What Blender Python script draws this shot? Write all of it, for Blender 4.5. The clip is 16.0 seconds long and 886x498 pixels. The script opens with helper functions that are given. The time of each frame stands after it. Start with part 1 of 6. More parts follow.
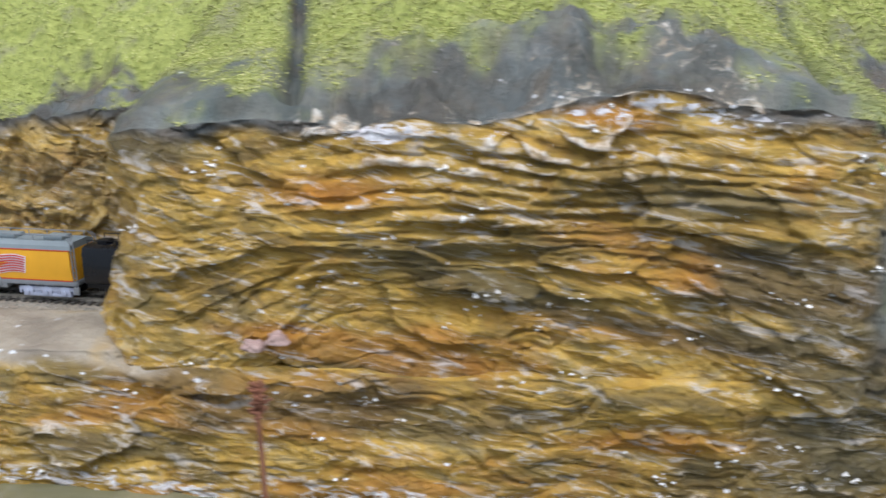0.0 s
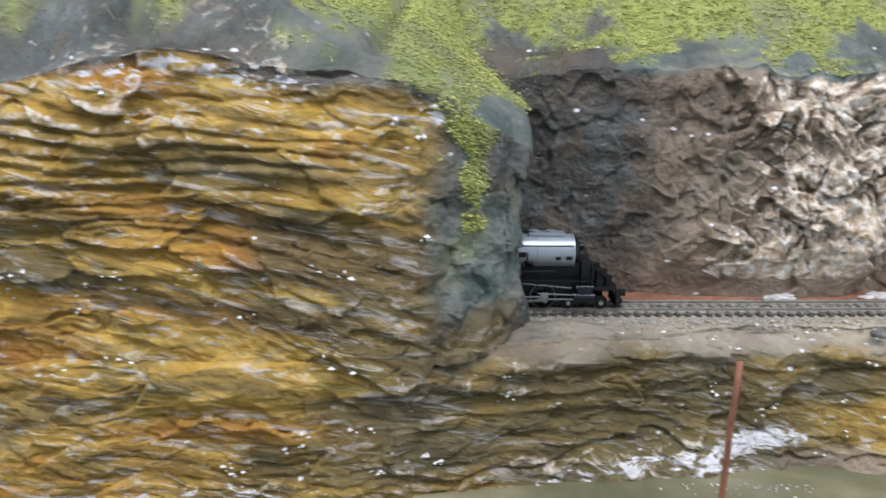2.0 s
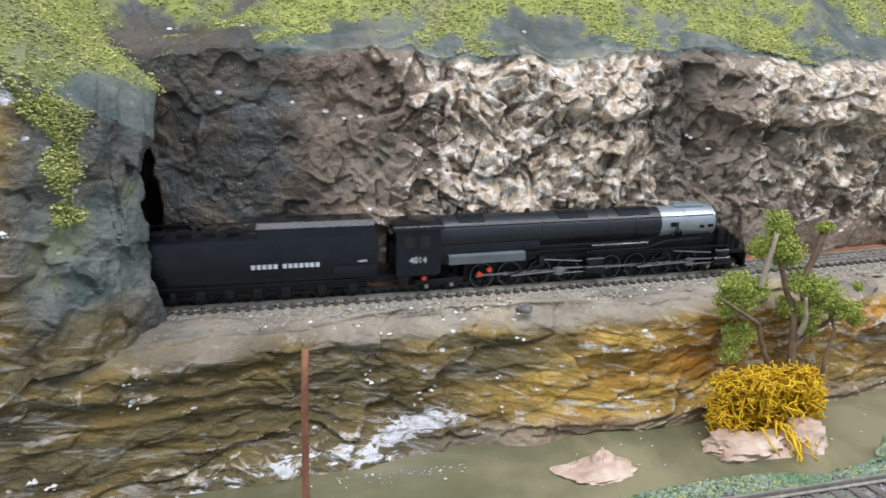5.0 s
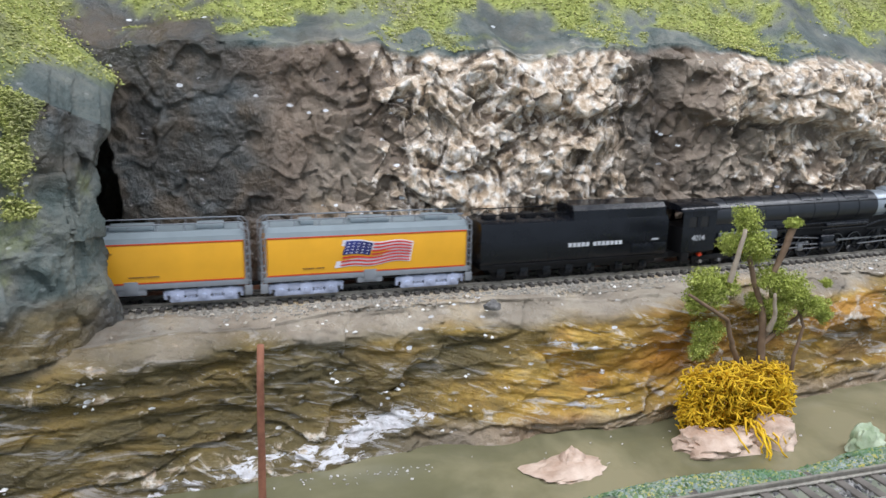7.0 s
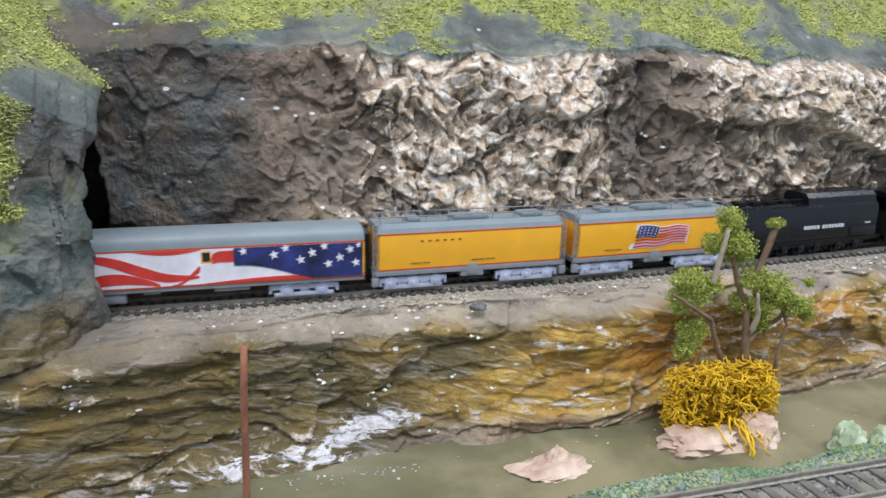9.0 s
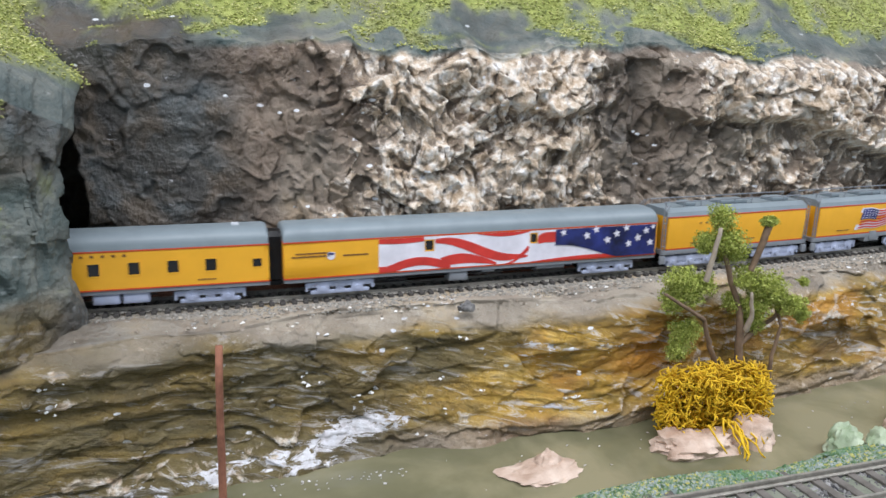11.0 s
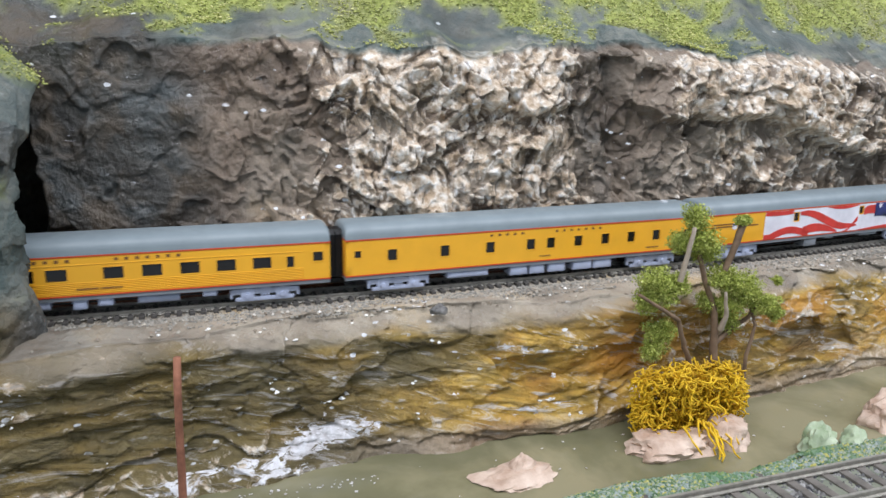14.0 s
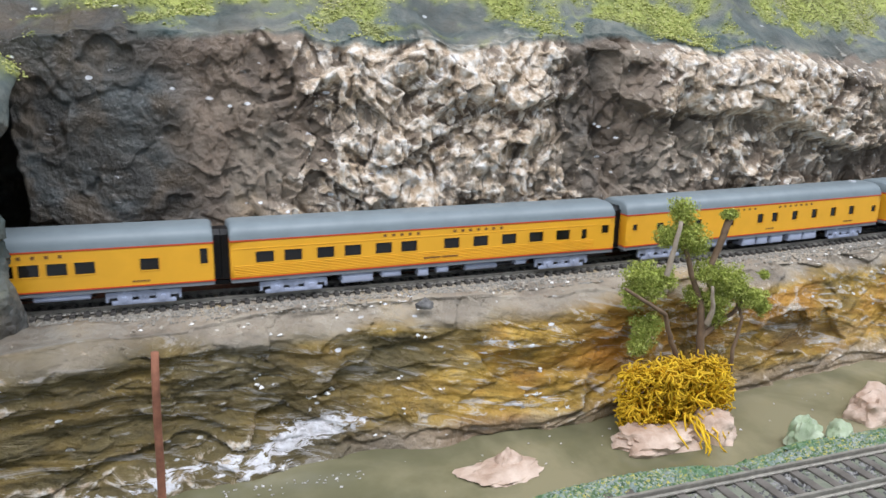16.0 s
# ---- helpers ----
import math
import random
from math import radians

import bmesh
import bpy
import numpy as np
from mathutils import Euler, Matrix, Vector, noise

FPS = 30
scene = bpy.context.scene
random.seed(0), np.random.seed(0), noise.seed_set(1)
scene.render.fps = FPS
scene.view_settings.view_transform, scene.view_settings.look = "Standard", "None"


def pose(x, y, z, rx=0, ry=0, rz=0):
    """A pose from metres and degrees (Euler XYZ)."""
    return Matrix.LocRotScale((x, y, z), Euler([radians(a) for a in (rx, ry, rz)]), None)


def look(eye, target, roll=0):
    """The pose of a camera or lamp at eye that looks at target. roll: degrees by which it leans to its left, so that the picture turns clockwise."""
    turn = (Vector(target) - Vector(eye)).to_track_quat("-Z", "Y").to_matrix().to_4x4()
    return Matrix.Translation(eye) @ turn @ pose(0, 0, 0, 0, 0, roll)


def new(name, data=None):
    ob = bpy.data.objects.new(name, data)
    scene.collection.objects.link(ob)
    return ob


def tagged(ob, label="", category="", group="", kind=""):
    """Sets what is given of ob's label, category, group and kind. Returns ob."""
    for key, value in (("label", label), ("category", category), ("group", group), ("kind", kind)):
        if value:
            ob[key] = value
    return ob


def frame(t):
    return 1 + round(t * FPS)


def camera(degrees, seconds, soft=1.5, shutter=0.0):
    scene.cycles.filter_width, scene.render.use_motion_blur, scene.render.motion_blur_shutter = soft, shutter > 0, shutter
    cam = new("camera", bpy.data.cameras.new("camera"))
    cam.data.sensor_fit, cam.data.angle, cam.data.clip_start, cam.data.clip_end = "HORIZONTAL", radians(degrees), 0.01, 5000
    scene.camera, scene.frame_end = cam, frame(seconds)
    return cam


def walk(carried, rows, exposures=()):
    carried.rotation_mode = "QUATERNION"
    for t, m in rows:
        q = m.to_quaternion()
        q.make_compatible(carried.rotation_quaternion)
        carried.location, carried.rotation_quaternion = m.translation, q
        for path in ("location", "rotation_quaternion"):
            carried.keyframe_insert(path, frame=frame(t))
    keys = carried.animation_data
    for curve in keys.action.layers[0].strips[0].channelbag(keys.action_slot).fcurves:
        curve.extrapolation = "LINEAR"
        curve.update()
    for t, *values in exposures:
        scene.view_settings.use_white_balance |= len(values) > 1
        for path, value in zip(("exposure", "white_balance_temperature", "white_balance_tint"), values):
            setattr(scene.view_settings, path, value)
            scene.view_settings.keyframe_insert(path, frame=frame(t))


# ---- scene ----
EXPO, AMBIENT, LAMP = 0.0, 0.60, 30.0
cam = camera(60, 16.0, soft=1.5, shutter=0.5)
U = 0.1  # the layout is planned in decimetres
# seconds, eye in metres, yaw to the left, pitch and roll in degrees
PATH = [
    (0, -0.18374, -0.32188, 0.11618, 3.59, -15.03, 0.33),
    (0.5, -0.13111, -0.31638, 0.11154, 4.20, -14.92, 0.26),
    (1, -0.09440, -0.30780, 0.10491, 3.63, -14.72, 0.22),
    (1.5, -0.06848, -0.30448, 0.10559, 1.14, -14.70, 0.42),
    (2, -0.04732, -0.30428, 0.10175, -1.29, -14.60, 0.40),
    (2.5, -0.03217, -0.30066, 0.09706, -3.96, -14.94, 0.68),
    (3, -0.01118, -0.30471, 0.10467, -6.97, -14.96, 0.61),
    (3.5, 0.00241, -0.30396, 0.10010, -9.80, -14.68, 0.82),
    (4, 0.00900, -0.29814, 0.09515, -12.16, -14.61, 0.90),
    (4.5, 0.01556, -0.29851, 0.09587, -14.06, -14.73, 0.94),
    (7, 0.02561, -0.29562, 0.09138, -16.93, -14.29, 1.32),
    (7.5, 0.02644, -0.29844, 0.09090, -17.33, -14.32, 1.38),
    (8, 0.02257, -0.29722, 0.09033, -17.38, -14.18, 1.43),
    (8.5, 0.02470, -0.29702, 0.09223, -17.22, -14.24, 1.19),
    (9, 0.02795, -0.29873, 0.09199, -17.39, -14.17, 1.20),
    (11.5, 0.03288, -0.29402, 0.08820, -17.88, -13.77, 1.14),
    (12, 0.03373, -0.29414, 0.09009, -18.17, -13.86, 1.24),
    (12.5, 0.03541, -0.29347, 0.09130, -18.36, -13.85, 1.07),
    (13, 0.03557, -0.29201, 0.09052, -18.95, -13.80, 1.07),
    (13.5, 0.03768, -0.29181, 0.08926, -19.28, -13.84, 1.13),
    (14, 0.03695, -0.28998, 0.08934, -19.35, -14.04, 1.06),
    (14.5, 0.03882, -0.29091, 0.09131, -19.74, -14.16, 1.24),
    (15, 0.03815, -0.29267, 0.09106, -19.80, -14.20, 1.26),
    (15.5, 0.03750, -0.29161, 0.08938, -19.80, -14.22, 1.21),
    (16, 0.03996, -0.28972, 0.08842, -19.89, -14.33, 1.11),
]

rows = []
for t, ex, ey, ez, yaw, pitch, roll in PATH:
    ya, pi = radians(yaw), radians(pitch)
    ahead = Vector((-math.sin(ya) * math.cos(pi), math.cos(ya) * math.cos(pi), math.sin(pi)))
    rows.append((t, look((ex, ey, ez), Vector((ex, ey, ez)) + ahead, roll)))
walk(cam, rows, [(0, EXPO), (16, EXPO)])

# ---- light: an exhibition hall, pale walls, rows of tube lights under the ceiling ----
world = bpy.data.worlds.new("hall")
scene.world = world
world.use_nodes = True
world.node_tree.nodes["Background"].inputs[0].default_value = (0.70, 0.83, 1.0, 1)
world.node_tree.nodes["Background"].inputs[1].default_value = AMBIENT


def tube_row(x, y, z, watts, target):
    lamp = bpy.data.lights.new("tube_light_row", "AREA")
    lamp.shape, lamp.size, lamp.size_y, lamp.energy, lamp.color = "RECTANGLE", 1.5, 0.35, watts, (0.975, 0.985, 1.05)
    ob = new("tube_light_row", lamp)
    ob.matrix_world = look((x, y, z), target)
    return ob


tube_row(0.1, -0.9, 1.9, LAMP, (0.1, 0.0, 0.0))
tube_row(-1.6, -0.9, 1.9, LAMP, (0.1, 0.0, 0.0))
tube_row(1.8, -0.9, 1.9, LAMP, (0.1, 0.0, 0.0))


# ---- materials ----
def mat(name):
    m = bpy.data.materials.new(name)
    m.use_nodes = True
    return m, m.node_tree, m.node_tree.nodes["Principled BSDF"]


def node(nt, kind, **values):
    n = nt.nodes.new(kind)
    for k, v in values.items():
        n.inputs[k].default_value = v
    return n


def coords(nt, sx=1.0, sy=1.0, sz=1.0, turn=0.0):
    """Object space in decimetres, tilted so that what is drawn out dips to one side, then stretched."""
    tc, tilt, mp = nt.nodes.new("ShaderNodeTexCoord"), nt.nodes.new("ShaderNodeMapping"), nt.nodes.new("ShaderNodeMapping")
    tilt.inputs["Rotation"].default_value = (0, radians(-turn), 0)
    mp.inputs["Scale"].default_value = (sx / U, sy / U, sz / U)
    nt.links.new(tc.outputs["Object"], tilt.inputs["Vector"])
    nt.links.new(tilt.outputs[0], mp.inputs["Vector"])
    return mp.outputs[0]


def noise_of(nt, at, scale, detail=6.0, rough=0.6, warp=0.0):
    n = node(nt, "ShaderNodeTexNoise", Scale=scale, Detail=detail, Roughness=rough, Distortion=warp)
    nt.links.new(at, n.inputs["Vector"])
    return n.outputs["Fac"]


def ramp(nt, fac, *stops):
    r = nt.nodes.new("ShaderNodeValToRGB")
    while len(r.color_ramp.elements) < len(stops):
        r.color_ramp.elements.new(0.5)
    for e, (p, c) in zip(r.color_ramp.elements, stops):
        e.position, e.color = p, (*c, 1) if len(c) == 3 else c
    nt.links.new(fac, r.inputs[0])
    return r.outputs[0]


def mix(nt, fac, a, b):
    m = nt.nodes.new("ShaderNodeMix")
    m.data_type = "RGBA"
    for sock, v in ((m.inputs[0], fac), (m.inputs[6], a), (m.inputs[7], b)):
        if isinstance(v, (int, float)):
            sock.default_value = v
        elif isinstance(v, tuple):
            sock.default_value = (*v, 1)
        else:
            nt.links.new(v, sock)
    return m.outputs[2]


def math_of(nt, op, a, b):
    m = nt.nodes.new("ShaderNodeMath")
    m.operation = op
    for sock, v in ((m.inputs[0], a), (m.inputs[1], b)):
        if isinstance(v, (int, float)):
            sock.default_value = v
        else:
            nt.links.new(v, sock)
    return m.outputs[0]


def bump(nt, bsdf, fac, strength=0.3, distance=0.01):
    b = node(nt, "ShaderNodeBump", Strength=strength, Distance=distance * U)
    nt.links.new(fac, b.inputs["Height"])
    nt.links.new(b.outputs[0], bsdf.inputs["Normal"])


def sides(nt, name):
    a = nt.nodes.new("ShaderNodeAttribute")
    a.attribute_name = name
    s = nt.nodes.new("ShaderNodeSeparateColor")
    nt.links.new(a.outputs["Color"], s.inputs[0])
    return {"Red": s.outputs[0], "Green": s.outputs[1], "Blue": s.outputs[2], "Tan": a.outputs["Alpha"]}


BLACK = (0, 0, 0)
WHITE = (1, 1, 1)


def rock_paint():
    """Painted plaster. paint: R turf, G pale drybrush with painted relief highlights, B ochre (else grey), A dusty tan.
    tone: R orange stain, G dark olive wash and painted shade under strata, B bare white plaster, A brown wash. dust: R
    blue-green scatter."""
    m, nt, b = mat("painted_plaster_rock")
    coat, tone, dust = sides(nt, "paint"), sides(nt, "tone"), sides(nt, "dust")
    at = coords(nt)
    lay = coords(nt, 0.75, 0.75, 2.0, 11)
    broad, fine, layer = noise_of(nt, at, 2.6, 8, 0.62, 0.4), noise_of(nt, at, 22, 6, 0.65), noise_of(nt, lay, 3.0, 9, 0.68, 0.9)
    layer2 = noise_of(nt, lay, 5.5, 7, 0.62, 0.6)
    ochre = ramp(nt, layer, (0.31, (0.15, 0.105, 0.040)), (0.42, (0.31, 0.190, 0.042)), (0.50, (0.46, 0.275, 0.050)), (0.57, (0.60, 0.38, 0.080)), (0.69, (0.60, 0.46, 0.24)))
    rust = ramp(nt, broad, (0.55, BLACK), (0.68, WHITE))
    ochre = mix(nt, math_of(nt, "MULTIPLY", rust, 0.55), ochre, (0.46, 0.20, 0.033))
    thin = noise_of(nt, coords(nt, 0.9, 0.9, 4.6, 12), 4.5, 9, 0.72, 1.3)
    # relief contrast as colour: dark veins in thin's hollows, yellow highlights on its crests
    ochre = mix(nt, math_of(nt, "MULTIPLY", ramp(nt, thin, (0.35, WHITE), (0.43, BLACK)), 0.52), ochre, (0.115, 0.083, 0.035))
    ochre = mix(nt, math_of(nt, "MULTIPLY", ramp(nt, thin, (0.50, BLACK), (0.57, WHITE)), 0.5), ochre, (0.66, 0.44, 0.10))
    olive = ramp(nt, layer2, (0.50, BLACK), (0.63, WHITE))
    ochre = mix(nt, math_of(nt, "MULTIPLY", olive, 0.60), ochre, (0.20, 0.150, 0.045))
    ochre = mix(nt, tone["Red"], ochre, ramp(nt, layer2, (0.35, (0.34, 0.13, 0.02)), (0.6, (0.60, 0.23, 0.022))))
    ochre = mix(nt, tone["Green"], ochre, ramp(nt, layer2, (0.36, (0.065, 0.056, 0.030)), (0.54, (0.125, 0.100, 0.045)), (0.68, (0.24, 0.19, 0.10))))
    grey = ramp(nt, broad, (0.32, (0.034, 0.032, 0.029)), (0.46, (0.060, 0.056, 0.048)), (0.56, (0.088, 0.098, 0.098)), (0.70, (0.19, 0.19, 0.18)))
    brownish = ramp(nt, noise_of(nt, at, 5.2, 6, 0.6, 0.6), (0.47, BLACK), (0.62, WHITE))
    grey = mix(nt, math_of(nt, "MULTIPLY", brownish, 0.75), grey, (0.105, 0.078, 0.052))
    umber = ramp(nt, noise_of(nt, at, 7.0, 7, 0.65, 0.8), (0.34, (0.10, 0.066, 0.046)), (0.50, (0.20, 0.136, 0.092)), (0.64, (0.30, 0.225, 0.165)))
    grey = mix(nt, tone["Tan"], grey, umber)
    col = mix(nt, coat["Blue"], grey, ochre)
    # thin pale glaze dragged along the layers, painting in bluish gloss highlights
    drag = math_of(nt, "MULTIPLY", ramp(nt, thin, (0.54, BLACK), (0.61, WHITE)), coat["Blue"])
    drag = math_of(nt, "MULTIPLY", drag, math_of(nt, "SUBTRACT", 1.0, math_of(nt, "MULTIPLY", tone["Green"], 0.55)))
    col = mix(nt, math_of(nt, "MULTIPLY", drag, 0.62), col, (0.68, 0.67, 0.70))
    tan = ramp(nt, broad, (0.32, (0.20, 0.172, 0.138)), (0.47, (0.325, 0.275, 0.215)), (0.57, (0.41, 0.355, 0.28)), (0.68, (0.44, 0.33, 0.19)))
    col = mix(nt, coat["Tan"], col, tan)
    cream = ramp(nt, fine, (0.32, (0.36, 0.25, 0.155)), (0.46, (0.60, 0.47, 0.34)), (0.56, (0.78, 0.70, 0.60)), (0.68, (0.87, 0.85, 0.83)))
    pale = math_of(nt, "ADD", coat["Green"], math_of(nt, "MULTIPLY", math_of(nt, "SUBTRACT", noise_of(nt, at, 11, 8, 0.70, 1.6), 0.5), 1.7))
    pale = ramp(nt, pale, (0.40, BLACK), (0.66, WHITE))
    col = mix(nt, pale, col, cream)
    # flakes of bare white plaster
    v = node(nt, "ShaderNodeTexVoronoi", Scale=13.0)
    nt.links.new(coords(nt, 0.8, 0.8, 1.6), v.inputs["Vector"])
    spot = ramp(nt, math_of(nt, "ADD", v.outputs["Distance"], math_of(nt, "MULTIPLY", fine, 0.35)), (0.285, WHITE), (0.32, BLACK))
    few = ramp(nt, noise_of(nt, at, 4.6, 3, 0.5), (0.52, BLACK), (0.58, WHITE))
    col = mix(nt, math_of(nt, "MULTIPLY", spot, few), col, (0.80, 0.81, 0.84))
    bare = math_of(nt, "ADD", tone["Blue"], math_of(nt, "MULTIPLY", math_of(nt, "SUBTRACT", noise_of(nt, coords(nt, 0.8, 0.8, 2.4, 5), 13, 8, 0.68, 1.0), 0.5), 3.4))
    col = mix(nt, ramp(nt, bare, (0.60, BLACK), (0.74, WHITE)), col, ramp(nt, fine, (0.36, (0.55, 0.52, 0.53)), (0.6, (0.82, 0.82, 0.86))))
    scatter = ramp(nt, noise_of(nt, at, 4.0, 7, 0.66, 0.5), (0.34, (0.040, 0.066, 0.064)), (0.46, (0.100, 0.130, 0.122)), (0.57, (0.20, 0.215, 0.19)), (0.68, (0.25, 0.28, 0.14)))
    col = mix(nt, dust["Red"], col, scatter)
    turf = ramp(nt, fine, (0.3, (0.20, 0.24, 0.055)), (0.7, (0.42, 0.45, 0.13)))
    turf = mix(nt, ramp(nt, noise_of(nt, at, 3.4, 5, 0.6), (0.52, BLACK), (0.66, WHITE)), turf, (0.27, 0.27, 0.14))
    col = mix(nt, coat["Red"], col, turf)
    nt.links.new(col, b.inputs["Base Color"])
    rough = ramp(nt, noise_of(nt, at, 7, 6, 0.6), (0.35, (0.20, 0.20, 0.20)), (0.6, (0.5, 0.5, 0.5)))
    rough = mix(nt, coat["Red"], rough, (0.9, 0.9, 0.9))
    rough = mix(nt, math_of(nt, "MULTIPLY", coat["Tan"], 0.5), rough, (0.7, 0.7, 0.7))
    rough = mix(nt, math_of(nt, "MULTIPLY", coat["Blue"], 0.7), rough, (0.17, 0.17, 0.17))
    rough = mix(nt, dust["Red"], rough, (0.85, 0.85, 0.85))
    nt.links.new(rough, b.inputs["Roughness"])
    bump(nt, b, math_of(nt, "ADD", fine, math_of(nt, "MULTIPLY", thin, coat["Blue"])), 0.7, 0.036)
    return m


def speckled(name, dark, light, scale, rough=0.7, relief=0.3, depth=0.01, stretch=(1, 1, 1), specular=0.5):
    m, nt, b = mat(name)
    at = coords(nt, *stretch)
    n = noise_of(nt, at, scale, 6, 0.65)
    big = noise_of(nt, at, scale * 0.13, 4, 0.5)
    f = math_of(nt, "ADD", math_of(nt, "MULTIPLY", n, 0.6), math_of(nt, "MULTIPLY", big, 0.4))
    nt.links.new(ramp(nt, f, (0.36, dark), (0.64, light)), b.inputs["Base Color"])
    b.inputs["Roughness"].default_value = rough
    b.inputs["Specular IOR Level"].default_value = specular
    bump(nt, b, n, relief, depth)
    return m


def island(name, stops, rough=0.9, patches=None):
    """Crumbs of one joined mesh, each in its own shade."""
    m, nt, b = mat(name)
    g = nt.nodes.new("ShaderNodeNewGeometry")
    col = ramp(nt, g.outputs["Random Per Island"], *stops)
    if patches:
        col = mix(nt, ramp(nt, noise_of(nt, coords(nt), 2.8, 5, 0.65), (0.46, BLACK), (0.64, (0.85, 0.85, 0.85))), col, patches)
    nt.links.new(col, b.inputs["Base Color"])
    b.inputs["Roughness"].default_value = rough
    b.inputs["Specular IOR Level"].default_value = 0.2
    return m


def enamel(name, colour, rough=0.4, wear=0.12, scale=9.0, metal=0.0, sheen=0.5):
    """Model paint: a little uneven, a little dusty."""
    m, nt, b = mat(name)
    n = noise_of(nt, coords(nt), scale, 6, 0.6)
    dusty = tuple(min(1.0, c * (1 + wear) + 0.02 * wear) for c in colour)
    worn = tuple(c * (1 - wear) for c in colour)
    nt.links.new(ramp(nt, n, (0.3, worn), (0.7, dusty)), b.inputs["Base Color"])
    nt.links.new(ramp(nt, n, (0.3, (rough + 0.08,) * 3), (0.7, (max(0.05, rough - 0.08),) * 3)), b.inputs["Roughness"])
    b.inputs["Metallic"].default_value = metal
    b.inputs["Specular IOR Level"].default_value = sheen
    bump(nt, b, noise_of(nt, coords(nt), 60, 3, 0.5), 0.05, 0.002)
    return m


ROCK = rock_paint()
TURF = island("ground_foam_turf", [(0, (0.22, 0.25, 0.075)), (0.4, (0.37, 0.395, 0.12)), (0.75, (0.49, 0.50, 0.18)), (1, (0.64, 0.61, 0.30))], patches=(0.24, 0.25, 0.13))
TURF_DARK = island("mixed_dark_turf", [(0, (0.07, 0.12, 0.07)), (0.3, (0.17, 0.25, 0.12)), (0.55, (0.24, 0.29, 0.28)), (0.75, (0.36, 0.40, 0.38)), (0.9, (0.42, 0.40, 0.12)), (1, (0.52, 0.45, 0.14))], patches=(0.10, 0.22, 0.10))
BALLAST = island("ballast_crumbs", [(0, (0.18, 0.17, 0.15)), (0.5, (0.27, 0.255, 0.225)), (1, (0.38, 0.36, 0.32))])
GRAVEL = island("coarse_grey_ballast", [(0, (0.06, 0.06, 0.065)), (0.5, (0.17, 0.165, 0.16)), (1, (0.34, 0.33, 0.32))])
REDDISH = speckled("red_oxide_earth", (0.13, 0.06, 0.035), (0.30, 0.13, 0.075), 16, 0.9, 0.4, 0.02)
RAIL = enamel("weathered_rail_steel", (0.33, 0.31, 0.27), 0.42, 0.3, 30, 0.4)
OLD_TIE = enamel("weathered_brown_tie", (0.13, 0.115, 0.10), 0.7, 0.4, 14)
TIE = enamel("dark_plastic_tie", (0.060, 0.055, 0.050), 0.6, 0.3, 20)
PINK = speckled("pinkish_plaster_rock", (0.36, 0.23, 0.16), (0.72, 0.58, 0.48), 9, 0.7, 0.6, 0.03)
MOSSY = speckled("mossy_pale_rock", (0.22, 0.30, 0.16), (0.55, 0.60, 0.46), 9, 0.75, 0.5, 0.03)
RUST = speckled("rusty_brown_stalk", (0.15, 0.055, 0.03), (0.34, 0.14, 0.08), 22, 0.8, 0.4, 0.01)
LICHEN = speckled("yellow_dyed_lichen", (0.46, 0.26, 0.006), (0.80, 0.52, 0.014), 12, 0.75, 0.3, 0.01)
BARK = speckled("brown_twig_bark", (0.09, 0.055, 0.032), (0.27, 0.18, 0.115), 14, 0.85, 0.5, 0.01)
BARK_PALE = speckled("pale_twig_bark", (0.22, 0.17, 0.12), (0.45, 0.38, 0.30), 14, 0.85, 0.5, 0.01)
LEAF = island("tree_foam_leaves", [(0, (0.18, 0.23, 0.04)), (0.5, (0.36, 0.41, 0.08)), (1, (0.54, 0.57, 0.18))])
BOARD = speckled("painted_fascia_board", (0.05, 0.06, 0.05), (0.09, 0.10, 0.085), 6, 0.5, 0.1, 0.01)


def river():
    m, nt, b = mat("murky_green_resin_water")
    at = coords(nt)
    n = noise_of(nt, at, 1.6, 6, 0.55, 0.3)
    nt.links.new(ramp(nt, n, (0.35, (0.115, 0.112, 0.062)), (0.50, (0.165, 0.157, 0.092)), (0.62, (0.26, 0.235, 0.145))), b.inputs["Base Color"])
    b.inputs["Roughness"].default_value = 0.16
    bump(nt, b, noise_of(nt, at, 9, 4, 0.5), 0.12, 0.02)
    return m


WATER = river()


# ---- mesh helpers: all sizes in decimetres ----
def link_bm(name, bm, material, parent=None, label="", smooth=None, at=None):
    bmesh.ops.scale(bm, vec=(U, U, U), verts=bm.verts)
    me = bpy.data.meshes.new(name)
    bm.to_mesh(me)
    bm.free()
    me.materials.append(material)
    if smooth is not None:
        me.shade_smooth()
        if smooth < 180:
            me.set_sharp_from_angle(angle=radians(smooth))
    ob = new(name, me)
    if parent:
        ob.parent = parent
    if at:
        ob.location = Vector(at) * U
    if label:
        ob["label"] = label
    return ob


def part(name, bm, material, parent, label="", smooth=35, at=None):
    return link_bm(name, bm, material, parent, label, smooth, at)


def box(bm, x0, x1, y0, y1, z0, z1, bevel=0.0):
    made = bmesh.ops.create_cube(bm, size=1.0)
    vs = made["verts"]
    bmesh.ops.scale(bm, vec=(x1 - x0, y1 - y0, z1 - z0), verts=vs)
    bmesh.ops.translate(bm, vec=((x0 + x1) / 2, (y0 + y1) / 2, (z0 + z1) / 2), verts=vs)
    if bevel:
        es = list({e for v in vs for e in v.link_edges})
        bmesh.ops.bevel(bm, geom=es, offset=bevel, segments=2, affect="EDGES", profile=0.6)
    return bm


